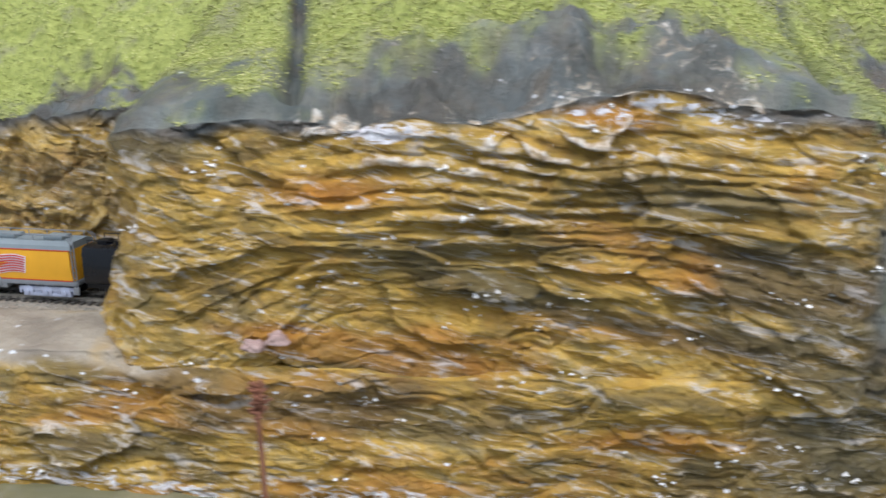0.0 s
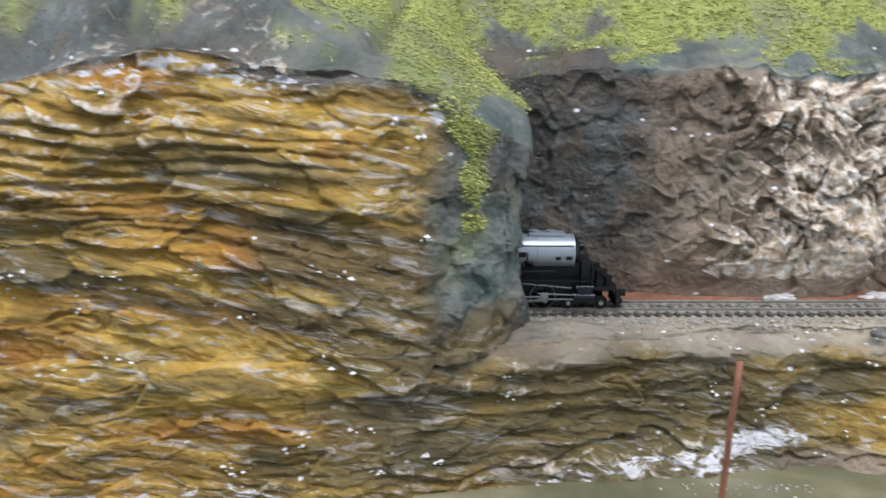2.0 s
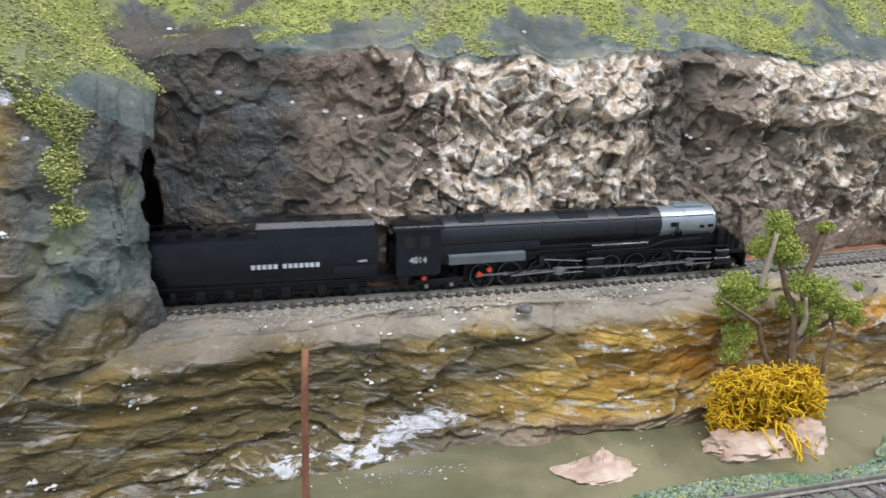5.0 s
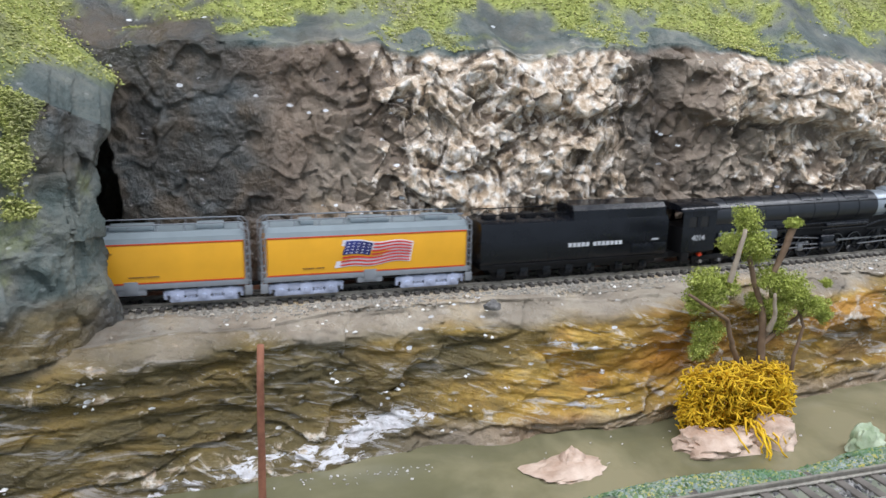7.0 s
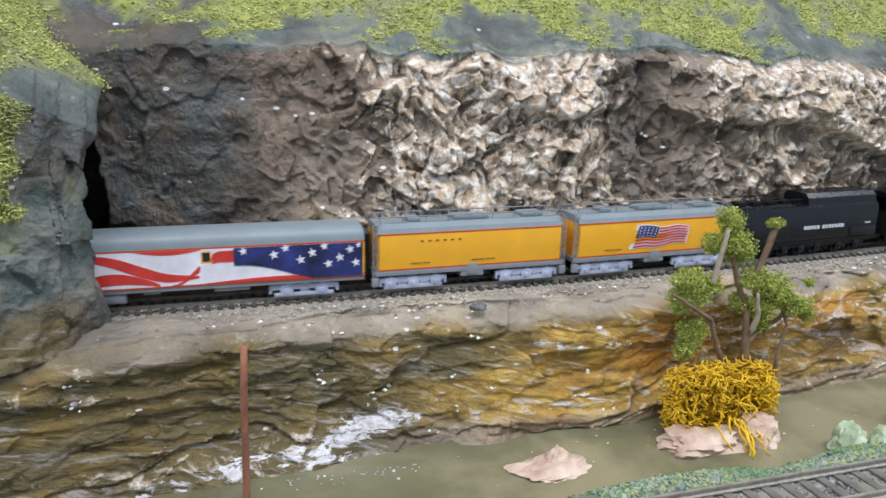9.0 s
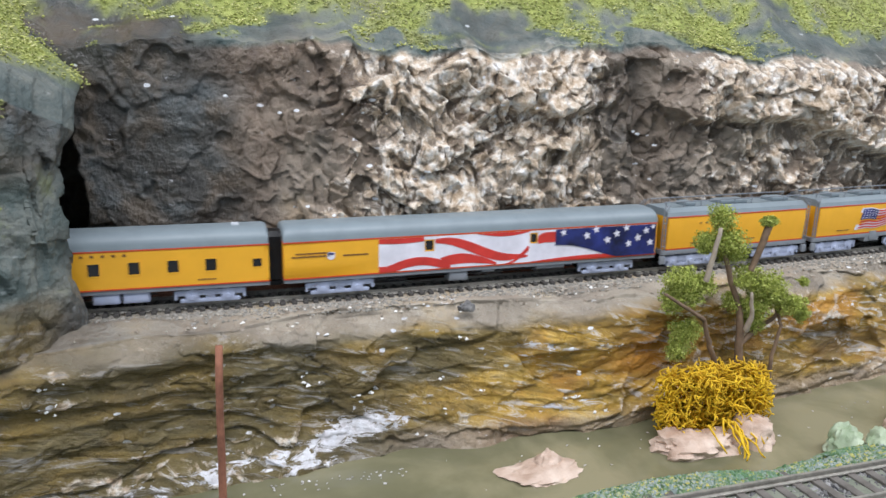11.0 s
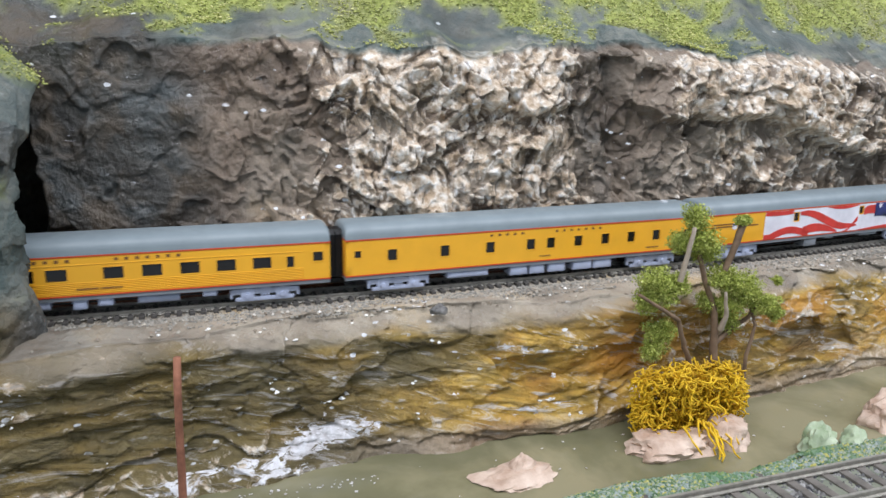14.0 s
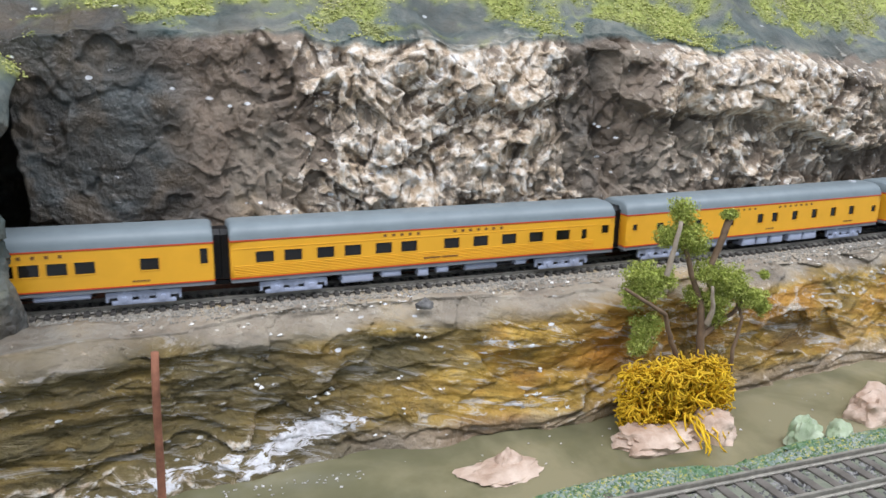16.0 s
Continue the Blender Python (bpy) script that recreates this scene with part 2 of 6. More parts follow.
def rod(bm, a, b, r0, r1=None, n=10):
    a, b = Vector(a), Vector(b)
    d = b - a
    m = Matrix.Translation((a + b) / 2) @ d.to_track_quat("Z", "Y").to_matrix().to_4x4()
    bmesh.ops.create_cone(bm, cap_ends=True, segments=n, radius1=r0, radius2=r0 if r1 is None else r1, depth=d.length, matrix=m)
    return bm


def extrude_profile(bm, pts, x0, x1, stations=()):
    """A closed yz outline drawn out along x."""
    xs = [x0, *stations, x1]
    rings = [[bm.verts.new((x, y, z)) for y, z in pts] for x in xs]
    for r, s in zip(rings, rings[1:]):
        for i in range(len(pts)):
            j = (i + 1) % len(pts)
            bm.faces.new((r[i], r[j], s[j], s[i]))
    bm.faces.new(rings[0][::-1])
    bm.faces.new(rings[-1])
    bmesh.ops.recalc_face_normals(bm, faces=bm.faces)
    return bm


def B():
    return bmesh.new()


def mesh_from_arrays(name, co, quads, material, paint=None, parent=None, smooth=True, tone=None, dust=None):
    me = bpy.data.meshes.new(name)
    n = quads.shape[1]
    me.vertices.add(len(co))
    me.vertices.foreach_set("co", (co * U).astype(np.float32).ravel())
    me.loops.add(quads.size)
    me.loops.foreach_set("vertex_index", quads.astype(np.int32).ravel())
    me.polygons.add(len(quads))
    me.polygons.foreach_set("loop_start", np.arange(0, quads.size, n, dtype=np.int32))
    me.polygons.foreach_set("use_smooth", np.full(len(quads), smooth))
    me.update(calc_edges=True)
    me.validate()
    if paint is not None:
        a = me.attributes.new("paint", "FLOAT_COLOR", "POINT")
        a.data.foreach_set("color", (paint if paint.shape[1] == 4 else np.c_[paint, np.zeros(len(paint))]).astype(np.float32).ravel())
    for key, wash in (("tone", tone), ("dust", dust)):
        if wash is not None:
            a = me.attributes.new(key, "FLOAT_COLOR", "POINT")
            a.data.foreach_set("color", np.clip(wash, 0, 1).astype(np.float32).ravel())
    me.materials.append(material)
    ob = new(name, me)
    if parent:
        ob.parent = parent
    return ob


def grid_quads(rows_n, cols_n):
    i = np.arange(rows_n - 1)[:, None] * cols_n + np.arange(cols_n - 1)[None]
    return np.stack([i, i + 1, i + cols_n + 1, i + cols_n], -1).reshape(-1, 4)


# ---- relief ----
def lattice(ix, iy, seed):
    h = (ix.astype(np.int64) * 374761393 + iy.astype(np.int64) * 668265263 + seed * 974634777) & 0xFFFFFFFF
    h = ((h ^ (h >> 13)) * 1274126177) & 0xFFFFFFFF
    h = ((h ^ (h >> 16)) * 2246822519) & 0xFFFFFFFF
    return ((h ^ (h >> 15)) & 0xFFFFFF) / float(0xFFFFFF)


def vnoise(x, y, seed=0):
    ix, iy = np.floor(x), np.floor(y)
    fx, fy = x - ix, y - iy
    u, v = fx * fx * (3 - 2 * fx), fy * fy * (3 - 2 * fy)
    a, b = lattice(ix, iy, seed), lattice(ix + 1, iy, seed)
    c, d = lattice(ix, iy + 1, seed), lattice(ix + 1, iy + 1, seed)
    return (a + (b - a) * u) * (1 - v) + (c + (d - c) * u) * v - 0.5


def fbm(x, y, octaves=5, seed=0, gain=0.5):
    out, amp = 0, 1.0
    for o in range(octaves):
        out = out + amp * vnoise(x * 2**o + 17.3 * o, y * 2**o - 9.1 * o, seed + o)
        amp *= gain
    return out


def facets(x, y, seed=0, tilt=1.0):
    """Chunks with flat, tilted faces. Gives the height and the distance to the chunk's middle."""
    ix, iy = np.floor(x), np.floor(y)
    best = np.full(x.shape, 9.0)
    out = np.zeros(x.shape)
    for dx in (-1, 0, 1):
        for dy in (-1, 0, 1):
            cx, cy = ix + dx, iy + dy
            px, py = cx + lattice(cx, cy, seed), cy + lattice(cx, cy, seed + 1)
            ex, ey = x - px, y - py
            d = ex * ex + ey * ey
            h = (lattice(cx, cy, seed + 2) - 0.5) + tilt * (ex * (lattice(cx, cy, seed + 3) - 0.5) + ey * (lattice(cx, cy, seed + 4) - 0.5)) * 2
            near = d < best
            best, out = np.where(near, d, best), np.where(near, h, out)
    return out, np.sqrt(best)


def step(a, b, x):
    t = np.clip((x - a) / (b - a), 0, 1)
    return t * t * (3 - 2 * t)


def bell(x, mid, wide):
    return np.exp(-(((x - mid) / wide) ** 2))


def smoothed(h, n):
    """A grid of heights, averaged over n steps to each side."""
    for axis in (0, 1):
        pad = np.concatenate([np.repeat(np.take(h, [0], axis), n + 1, axis), h, np.repeat(np.take(h, [-1], axis), n, axis)], axis)
        c = np.cumsum(pad, axis)
        k = 2 * n + 1
        low = (np.take(c, range(k, c.shape[axis]), axis) - np.take(c, range(0, c.shape[axis] - k), axis)) / k
        h = low
    return h


def raised(h, n):
    """How far a grid of heights stands out of its surroundings."""
    return h - smoothed(h, n)


def washes(*layers):
    """Four grids as one colour a point."""
    return np.stack(layers, -1).reshape(-1, 4)


def track_y(x):
    """The railway's centre line: a gentle arc."""
    x = np.asarray(x, float)
    return -0.02 + np.where(x > 0.9, 0.018, 0.008) * (np.clip(x, -6, 6) - 0.9) ** 2


# ---- back cliff with the hill above it ----
def cliff_base(x):
    return np.maximum(track_y(x) + 0.165, 0.15) + 0.03 * bell(x, 0.2, 0.5)


def hill_z(x, dy):
    """Height of the hillside, dy behind the cliff's edge."""
    return 0.055 * step(0, 0.12, dy) + 0.16 * step(0.05, 0.5, dy) + 0.62 * np.maximum(dy - 0.2, 0)


def block_edge(x):
    """Height of the overhanging block's lower lip."""
    return np.interp(x, (2.3, 2.45, 2.7, 3.17, 3.78, 5.0), (0.70, 0.67, 0.655, 0.61, 0.46, 0.40))


def back_cliff():
    xs = np.concatenate([np.linspace(-13.5, -7, 70, endpoint=False), np.linspace(-7, -4.6, 60, endpoint=False), np.linspace(-4.6, -3.1, 190, endpoint=False), np.linspace(-3.1, -0.35, 90, endpoint=False), np.linspace(-0.35, 4.4, 900, endpoint=False), np.linspace(4.4, 11, 120)])
    nf, nt = 200, 120
    v = np.concatenate([np.linspace(0, 1, nf, endpoint=False), 1 + np.linspace(0, 1, nt) ** 1.8])
    X, V = np.meshgrid(xs, v, indexing="ij")
    x1 = X[:, :1]
    top = 0.925 + 0.05 * fbm(x1 * 2.0, x1 * 0, 3, 5) + 0.05 * fbm(x1 * 7, x1 * 0, 3, 6) - 0.1 * bell(x1, -4.2, 0.8) + 0.04 * bell(x1, 2.34, 0.12) + 0.03 * step(0.5, 0.1, x1) * step(-2, -1, x1)
    face = np.clip(V, 0, 1)
    back = np.clip(V - 1, 0, 1) * 3.2
    Z = -0.06 + face * (top + 0.06)
    Y = cliff_base(X) + 0 * Z
    # leans out a little towards the middle, in at the foot and at the brow
    Y = Y - 0.035 * np.sin(face * math.pi) * step(0.3, 0.9, X)
    sharp = (face < 1)
    # pulled plaster: tilted chunks, torn blades and crumbs
    wx, wz = X + 0.07 * fbm(X * 5, Z * 5, 3, 13), Z + 0.07 * fbm(X * 5, Z * 5, 3, 14)
    f1, _ = facets(wx * 4.6, wz * 4.2, 21, 1.6)
    f2, _ = facets((wx * 0.92 - wz * 0.4) * 10.5, (wx * 0.4 + wz * 0.92) * 8, 31, 1.9)
    f3, _ = facets((wx * 0.8 + wz * 0.6) * 27, (wx * 0.6 - wz * 0.8) * 22, 36, 1.9)
    n1 = fbm((wx * 0.94 - wz * 0.34) * 6.0, (wx * 0.34 + wz * 0.94) * 4.2, 4, 15)
    blade = np.clip(1 - np.abs(n1) * 5.0, 0, 1)
    rocky = step(0.42, 0.85, X + 0.12 * fbm(X * 3, Z * 3, 3, 16)) * step(0.995, 0.93, face) + 0.7 * step(-2.9, -3.2, X) * step(0.99, 0.9, face)
    calm = 0.16 + 0.84 * rocky
    tear = 0.023 * f2 + 0.010 * f3 + 0.005 * blade
    cave = step(1.36, 1.5, X + 0.1 * fbm(X * 5, Z * 5, 3, 17)) * step(2.2, 2.08, X) * step(0.72, 0.655, Z + 0.06 * fbm(X * 5, X * 0, 3, 18))
    lip = step(2.28, 2.5, X) * step(-0.035, 0.02, Z - block_edge(X) + 0.05 * fbm(X * 5, Z * 0, 3, 19))
    d = 0.06 * fbm(X * 1.3, Z * 1.3, 3, 41) + calm * (0.038 * f1 * (1 - 0.4 * cave) + tear * step(0.05, 0.2, Z)) + 0.014 * fbm(X * 9, Z * 9, 4, 43) - 0.05 * cave + 0.10 * lip * step(1.0, 0.9, face) + 0.02 * rocky
    # small torn holes in the smooth dark part, and the cleft
    pit = step(0.20, 0.30, fbm(X * 7, Z * 7, 3, 44)) * (1 - rocky) * step(-0.4, -0.1, X)
    d = d - 0.018 * pit - 0.07 * bell(X + 0.1 * (Z - 0.6), 2.26, 0.055) * step(0.1, 0.4, Z)
    keep = step(0.0, 0.30, Z)
    d = np.where(d > 0.02, 0.02 + (d - 0.02) * keep, d)
    Y = Y - d * np.where(sharp, 1, np.clip(1 - back * 4, 0, 1))
    dy = back
    Y = Y + dy
    Y = Y + 0.5 * step(-0.10, -0.14, X + 0.08 * fbm(X * 6, Z * 5, 4, 53)) * step(-3.35, -3.25, X) * step(0.70, 0.62, Z) * sharp
    rough = (0.10 * step(0.6, 0.3, X) * fbm(X * 6, Y * 6 + 2 * X, 4, 54) + 0.05 * fbm(X * 2.2, Y * 2.2, 5, 51) + 0.03 * fbm(X * 7, Y * 7, 4, 52)) * step(0, 0.3, dy)
    Z = np.where(sharp, Z, Z + hill_z(X, dy) + rough)
    # turf lies on the hill, thinning out over a blue-green dusty margin
    patch = fbm(X * 2.6, Y * 2.6 + Z, 5, 61)
    crag = step(-0.6, -0.3, X) * step(0.62, 0.30, X + 0.3 * fbm(X * 4, V * 3, 3, 63))
    grass = np.where(sharp, 0, step(0.06, 0.26, dy + 0.42 * patch + 0.24 * fbm(X * 11, dy * 22, 3, 62) + 0.035 - 0.20 * crag - 0.07 * step(1.9, 2.6, X) + 0.03 * bell(X, 0.75, 0.25)))
    margin = np.where(sharp, step(0.965, 0.995, face + 0.03 * patch), 0.85 + 0.6 * patch) * (1 - crag * step(0.45, 0.25, dy + 0.3 * patch)) * step(-0.5, 0.2, X)
    # drybrush on raised chunks paints relief highlights into the colour
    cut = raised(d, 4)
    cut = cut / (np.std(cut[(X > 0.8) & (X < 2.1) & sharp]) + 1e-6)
    # pale coat thins in the cleft and cave, painting their shade into the colour
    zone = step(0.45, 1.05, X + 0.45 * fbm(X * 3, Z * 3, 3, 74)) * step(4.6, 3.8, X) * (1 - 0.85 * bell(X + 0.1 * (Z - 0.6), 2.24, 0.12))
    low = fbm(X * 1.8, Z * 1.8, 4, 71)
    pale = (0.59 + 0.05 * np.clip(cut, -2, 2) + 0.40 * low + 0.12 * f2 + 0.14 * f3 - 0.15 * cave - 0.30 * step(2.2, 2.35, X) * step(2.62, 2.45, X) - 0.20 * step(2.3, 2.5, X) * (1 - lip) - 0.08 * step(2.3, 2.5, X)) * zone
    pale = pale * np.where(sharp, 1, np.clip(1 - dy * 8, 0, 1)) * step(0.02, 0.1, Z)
    ochre = step(-2.9, -3.2, X) * np.where(sharp, step(1.0, 0.86, face + 0.1 * patch), 0) * 0.95
    bare = np.where(sharp, rocky * step(-1, 0, X), 0) * (0.42 + 0.7 * fbm(X * 3, Z * 3, 4, 73)) * (1 - 0.6 * bell(X, 2.2, 0.14)) + 0.15 * step(-2.9, -3.2, X) * np.where(sharp, step(0.9, 0.8, face), 0)
    brown = np.where(sharp, 1, np.clip(1 - dy * 9, 0, 1)) * (step(0.30, 0.62, X + 0.35 * fbm(X * 2.4, Z * 2.4, 4, 75)) * (0.82 + 0.5 * low) + 0.55 * step(0.35, 0.0, Z) * step(-0.1, 0.2, X)) * (1 - 0.55 * bell(X, 2.18, 0.10))
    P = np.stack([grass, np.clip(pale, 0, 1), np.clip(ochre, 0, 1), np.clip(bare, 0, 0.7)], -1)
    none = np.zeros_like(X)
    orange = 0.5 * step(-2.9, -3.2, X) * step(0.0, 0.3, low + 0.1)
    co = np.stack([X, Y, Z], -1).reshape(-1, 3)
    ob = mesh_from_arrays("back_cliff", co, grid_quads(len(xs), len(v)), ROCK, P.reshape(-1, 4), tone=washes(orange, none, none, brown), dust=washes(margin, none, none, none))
    tagged(ob, "painted plaster rock cliff, grey, brown and cream, behind the track", "rock cliff", kind="structure")
    return co, P.reshape(-1, 4)


def strata(S, Z, seed, ledges, dip):
    """Smoothed layers of plaster that dip to one side; ledges tells where their edges stand out as lips."""
    w = Z + dip * S + 0.075 * fbm(S * 1.3, Z * 1.6, 4, seed) + 0.014 * fbm(S * 6, Z * 8, 3, seed + 1)
    q = w / 0.062 + 2.4 * fbm(S * 1.1, w * 4, 4, seed + 13)
    saw = q - np.floor(q)
    lip = step(0.0, 0.22, saw) * (1 - step(0.50, 1.0, saw))
    thick = np.clip(lattice(np.floor(q), np.floor(S * 1.6 + lattice(np.floor(q), np.floor(q), seed + 5) * 3), seed + 4) * 1.6 - 0.3, 0, 1.2)
    q2 = w / 0.17 + 0.4 + 1.6 * fbm(S * 1.3 + 5, w * 2, 4, seed + 14)
    saw2 = q2 - np.floor(q2)
    fold = step(0.0, 0.25, saw2) * (1 - step(0.45, 1.0, saw2))
    some = step(0.02, 0.30, fbm(S * 1.6 + 3, Z * 2.6, 3, seed + 12))
    f1, _ = facets(S * 2.3 + 0.7 * fbm(S * 3, Z * 5, 3, seed + 6), w * 5 + 0.6 * fbm(S * 4, Z * 4, 3, seed + 10), seed + 7, 1.4)
    f2, _ = facets(S * 8 + fbm(S * 6, Z * 6, 3, seed + 8), w * 15 + fbm(S * 7, Z * 7, 3, seed + 11), seed + 9, 1.3)
    f3, _ = facets(S * 22 + fbm(S * 14, Z * 14, 3, seed + 17), w * 40, seed + 18, 1.3)
    streak = fbm(S * 4, w * 15, 5, seed + 3)
    groove = np.clip(0.035 - np.abs(fbm(S * 2.6, w * 7, 4, seed + 15)), 0, 1) / 0.035
    h = lip * thick * (0.003 * some + 0.022 * ledges) + fold * (0.012 * some + 0.008 * ledges) + 0.024 * f1 + 0.008 * f2 + 0.003 * f3 + 0.06 * fbm(S * 1.6, Z * 2.0, 3, seed + 2) + 0.016 * streak - 0.010 * groove * (1 - ledges)
    return h, f2


def polyline(pts, n):
    """A rounded line through a few corners, n points at even steps."""
    p = np.array(pts, float)
    for _ in range(3):
        a, b = p[:-1] * 0.75 + p[1:] * 0.25, p[:-1] * 0.25 + p[1:] * 0.75
        p = np.concatenate([p[:1], np.stack([a, b], 1).reshape(-1, p.shape[1]), p[-1:]])
    s = np.r_[0, np.cumsum(np.linalg.norm(np.diff(p[:, :2], axis=0), axis=1))]
    t = np.linspace(0, s[-1], n)
    return np.stack([np.interp(t, s, p[:, k]) for k in range(p.shape[1])], 1)


def ridge():
    """The ridge that the railway tunnels through: x, y of its foot and the height of its brow."""
    n = 640
    line = polyline([(-2.9, 0.0, 0.70), (-3.25, -0.08, 0.72), (-3.36, -0.28, 0.78), (-3.18, -0.48, 0.86), (-2.7, -0.55, 0.90), (-1.9, -0.56, 0.93), (-1.2, -0.57, 0.95), (-0.6, -0.58, 0.90), (-0.40, -0.50, 0.80), (-0.20, -0.34, 0.69), (-0.05, -0.22, 0.63), (-0.07, -0.13, 0.60), (-0.4, -0.12, 0.58)], n)
    nf, nt = 210, 130
    v = np.concatenate([np.linspace(0, 1, nf, endpoint=False), 1 + np.linspace(0, 1, nt) ** 1.6])
    LX, V = np.meshgrid(line[:, 0], v, indexing="ij")
    LY, TOP = np.repeat(line[:, 1:2], len(v), 1), np.repeat(line[:, 2:3] + 0.10 * fbm(line[:, :1] * 2.2, line[:, 1:2] * 0, 4, 99), len(v), 1)
    tang = np.gradient(line[:, :2], axis=0)
    tang /= np.linalg.norm(tang, axis=1, keepdims=True)
    nx, ny = np.repeat(tang[:, 1:2], len(v), 1), np.repeat(-tang[:, :1], len(v), 1)
    arc = np.r_[0, np.cumsum(np.linalg.norm(np.diff(line[:, :2], axis=0), axis=1))]
    S = np.repeat(arc[:, None], len(v), 1) - 3.6
    face, back = np.clip(V, 0, 1), np.clip(V - 1, 0, 1) * 3.0
    sharp = V < 1
    low = -0.16 + 0.11 * step(-0.62, -0.40, LX)
    Z = low + face * (TOP - low)
    shelves = step(0.40, 0.52, Z + 0.08 * fbm(S * 2, Z * 2, 3, 98)) * step(-2.7, -2.35, LX) * step(-0.55, -0.95, LX)
    d, f2 = strata(S, Z, 101, shelves, 0.30 * step(0.62, 0.25, Z) * step(-3.2, -2.0, LX) + 0.03)
    mouth = step(-0.62, -0.35, LX) + step(-3.0, -3.25, LX)
    smooth_d = 0.06 * fbm(S * 3, Z * 3, 4, 131) + 0.035 * fbm(S * 11, Z * 9, 5, 132) + 0.02 * facets(S * 8 + fbm(S * 5, Z * 5, 3, 134), Z * 7, 133, 1.4)[0]
    d = (d * (1 - mouth) + smooth_d * mouth) * np.clip(1 - back * 5, 0, 1)
    # the mouth's edge bulges back halfway up
    edge = bell(LX, -0.05, 0.16) * (LY > -0.33)
    X = LX + nx * d - 0.085 * edge * bell(Z, 0.36, 0.19) - 0.10 * (LX < -3.05) * step(0.55, 0.0, Z)
    Y = LY + ny * d - 0.05 * bell(LX, -0.30, 0.14) * step(0.22, 0.02, Z) * (LY > -0.56)
    Y = Y + 0.05 * face**6
    # over the brow: a grey slope, then turf rising to the hill
    dy = back
    knoll = step(-2.75, -2.3, LX) * step(-0.75, -1.05, LX)
    slope = 0.06 * step(0, 0.08, dy) + 0.30 * np.minimum(dy, 0.75) + knoll * (0.16 * step(0.06, 0.34, dy) - 0.05 * step(0.0, 0.08, dy)) + 0.72 * np.maximum(dy - 0.75, 0)
    Z = np.where(sharp, Z, Z + slope + (0.05 * fbm(X * 2.2, dy * 2.2, 5, 141) + knoll * (0.13 * fbm(X * 5, dy * 6, 5, 142) + 0.05 * fbm(X * 10, dy * 16, 3, 143))) * step(0, 0.15, dy))
    Y = Y + dy
    patch = fbm(X * 2.4, dy * 2.4, 5, 151)
    gully = 1.8 * bell(X + 0.20 * dy, -2.56, 0.05) + bell(X - 0.1 * dy, -0.66, 0.035)
    Z = np.where(sharp, Z, Z - 0.07 * gully * step(0.02, 0.2, dy))
    open_ground = np.where(sharp, 0, step(0.04, 0.42, dy + 0.40 * patch + 0.36 * fbm(X * 9, dy * 9, 4, 153) - 0.16 * knoll - 0.04 + 0.16 * step(-0.80, -0.55, X) - 0.34 * step(-0.30, -0.12, X)))
    spill = bell(X - 0.06 * (0.8 - Z), -0.325, 0.042 + 0.09 * step(0.52, 0.88, Z)) * step(0.30, 0.46, Z) * np.where(sharp, 1, 0)
    grass = np.clip(open_ground + step(0.42, 0.72, spill * (0.75 + 0.25 * step(0.4, 0.7, Z)) + 1.0 * fbm(X * 14, Z * 12, 5, 152) * (spill > 0.06)), 0, 1) * (1 - 0.7 * np.where(sharp, 0, gully))
    grey_end = step(-0.50, -0.36, X + 0.06 * patch)
    foot = step(0.16, 0.06, Z + 0.25 * patch) * np.where(sharp, 1, 0) * step(-0.10, -0.24, X)
    ochre = np.where(sharp, 1, 0) * np.maximum(1 - grey_end, 0.8 * foot) * step(1.0, 0.95, face + 0.08 * patch)
    # raised lips take pale drybrush that also paints in their highlights
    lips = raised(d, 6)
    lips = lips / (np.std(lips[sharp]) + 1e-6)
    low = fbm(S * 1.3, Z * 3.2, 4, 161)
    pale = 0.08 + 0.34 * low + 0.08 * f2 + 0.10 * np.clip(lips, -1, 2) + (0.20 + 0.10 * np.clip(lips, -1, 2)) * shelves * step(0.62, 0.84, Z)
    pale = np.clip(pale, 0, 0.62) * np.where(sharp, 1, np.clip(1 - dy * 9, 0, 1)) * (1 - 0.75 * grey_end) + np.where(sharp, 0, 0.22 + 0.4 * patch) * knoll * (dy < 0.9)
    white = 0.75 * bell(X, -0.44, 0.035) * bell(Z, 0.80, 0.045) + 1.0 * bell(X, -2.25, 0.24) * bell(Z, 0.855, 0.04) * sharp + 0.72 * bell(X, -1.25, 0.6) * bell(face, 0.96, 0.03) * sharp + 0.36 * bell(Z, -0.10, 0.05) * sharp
    # first two bands paint shade under the strata, the rest is olive wash
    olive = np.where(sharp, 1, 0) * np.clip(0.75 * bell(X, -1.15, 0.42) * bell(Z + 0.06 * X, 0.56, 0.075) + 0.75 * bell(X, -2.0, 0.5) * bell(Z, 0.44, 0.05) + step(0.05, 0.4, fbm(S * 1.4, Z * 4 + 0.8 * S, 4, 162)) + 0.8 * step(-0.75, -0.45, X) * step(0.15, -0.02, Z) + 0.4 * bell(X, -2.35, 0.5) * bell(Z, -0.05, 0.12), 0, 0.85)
    orange = np.where(sharp, 1, 0) * np.clip(0.8 * bell(X, -2.42, 0.26) * bell(Z, 0.64, 0.06) + 0.6 * bell(X, -1.2, 0.5) * bell(Z + 0.1 * X, 0.02, 0.05) + 0.6 * step(0.10, 0.4, fbm(S * 1.1 + 9, Z * 4 + 0.6 * S, 4, 163)), 0, 0.9)
    stain = np.clip(grey_end * (0.70 + 1.4 * fbm(X * 5, Z * 5, 4, 164)) * step(0.03, 0.18, Z), 0, 0.9)
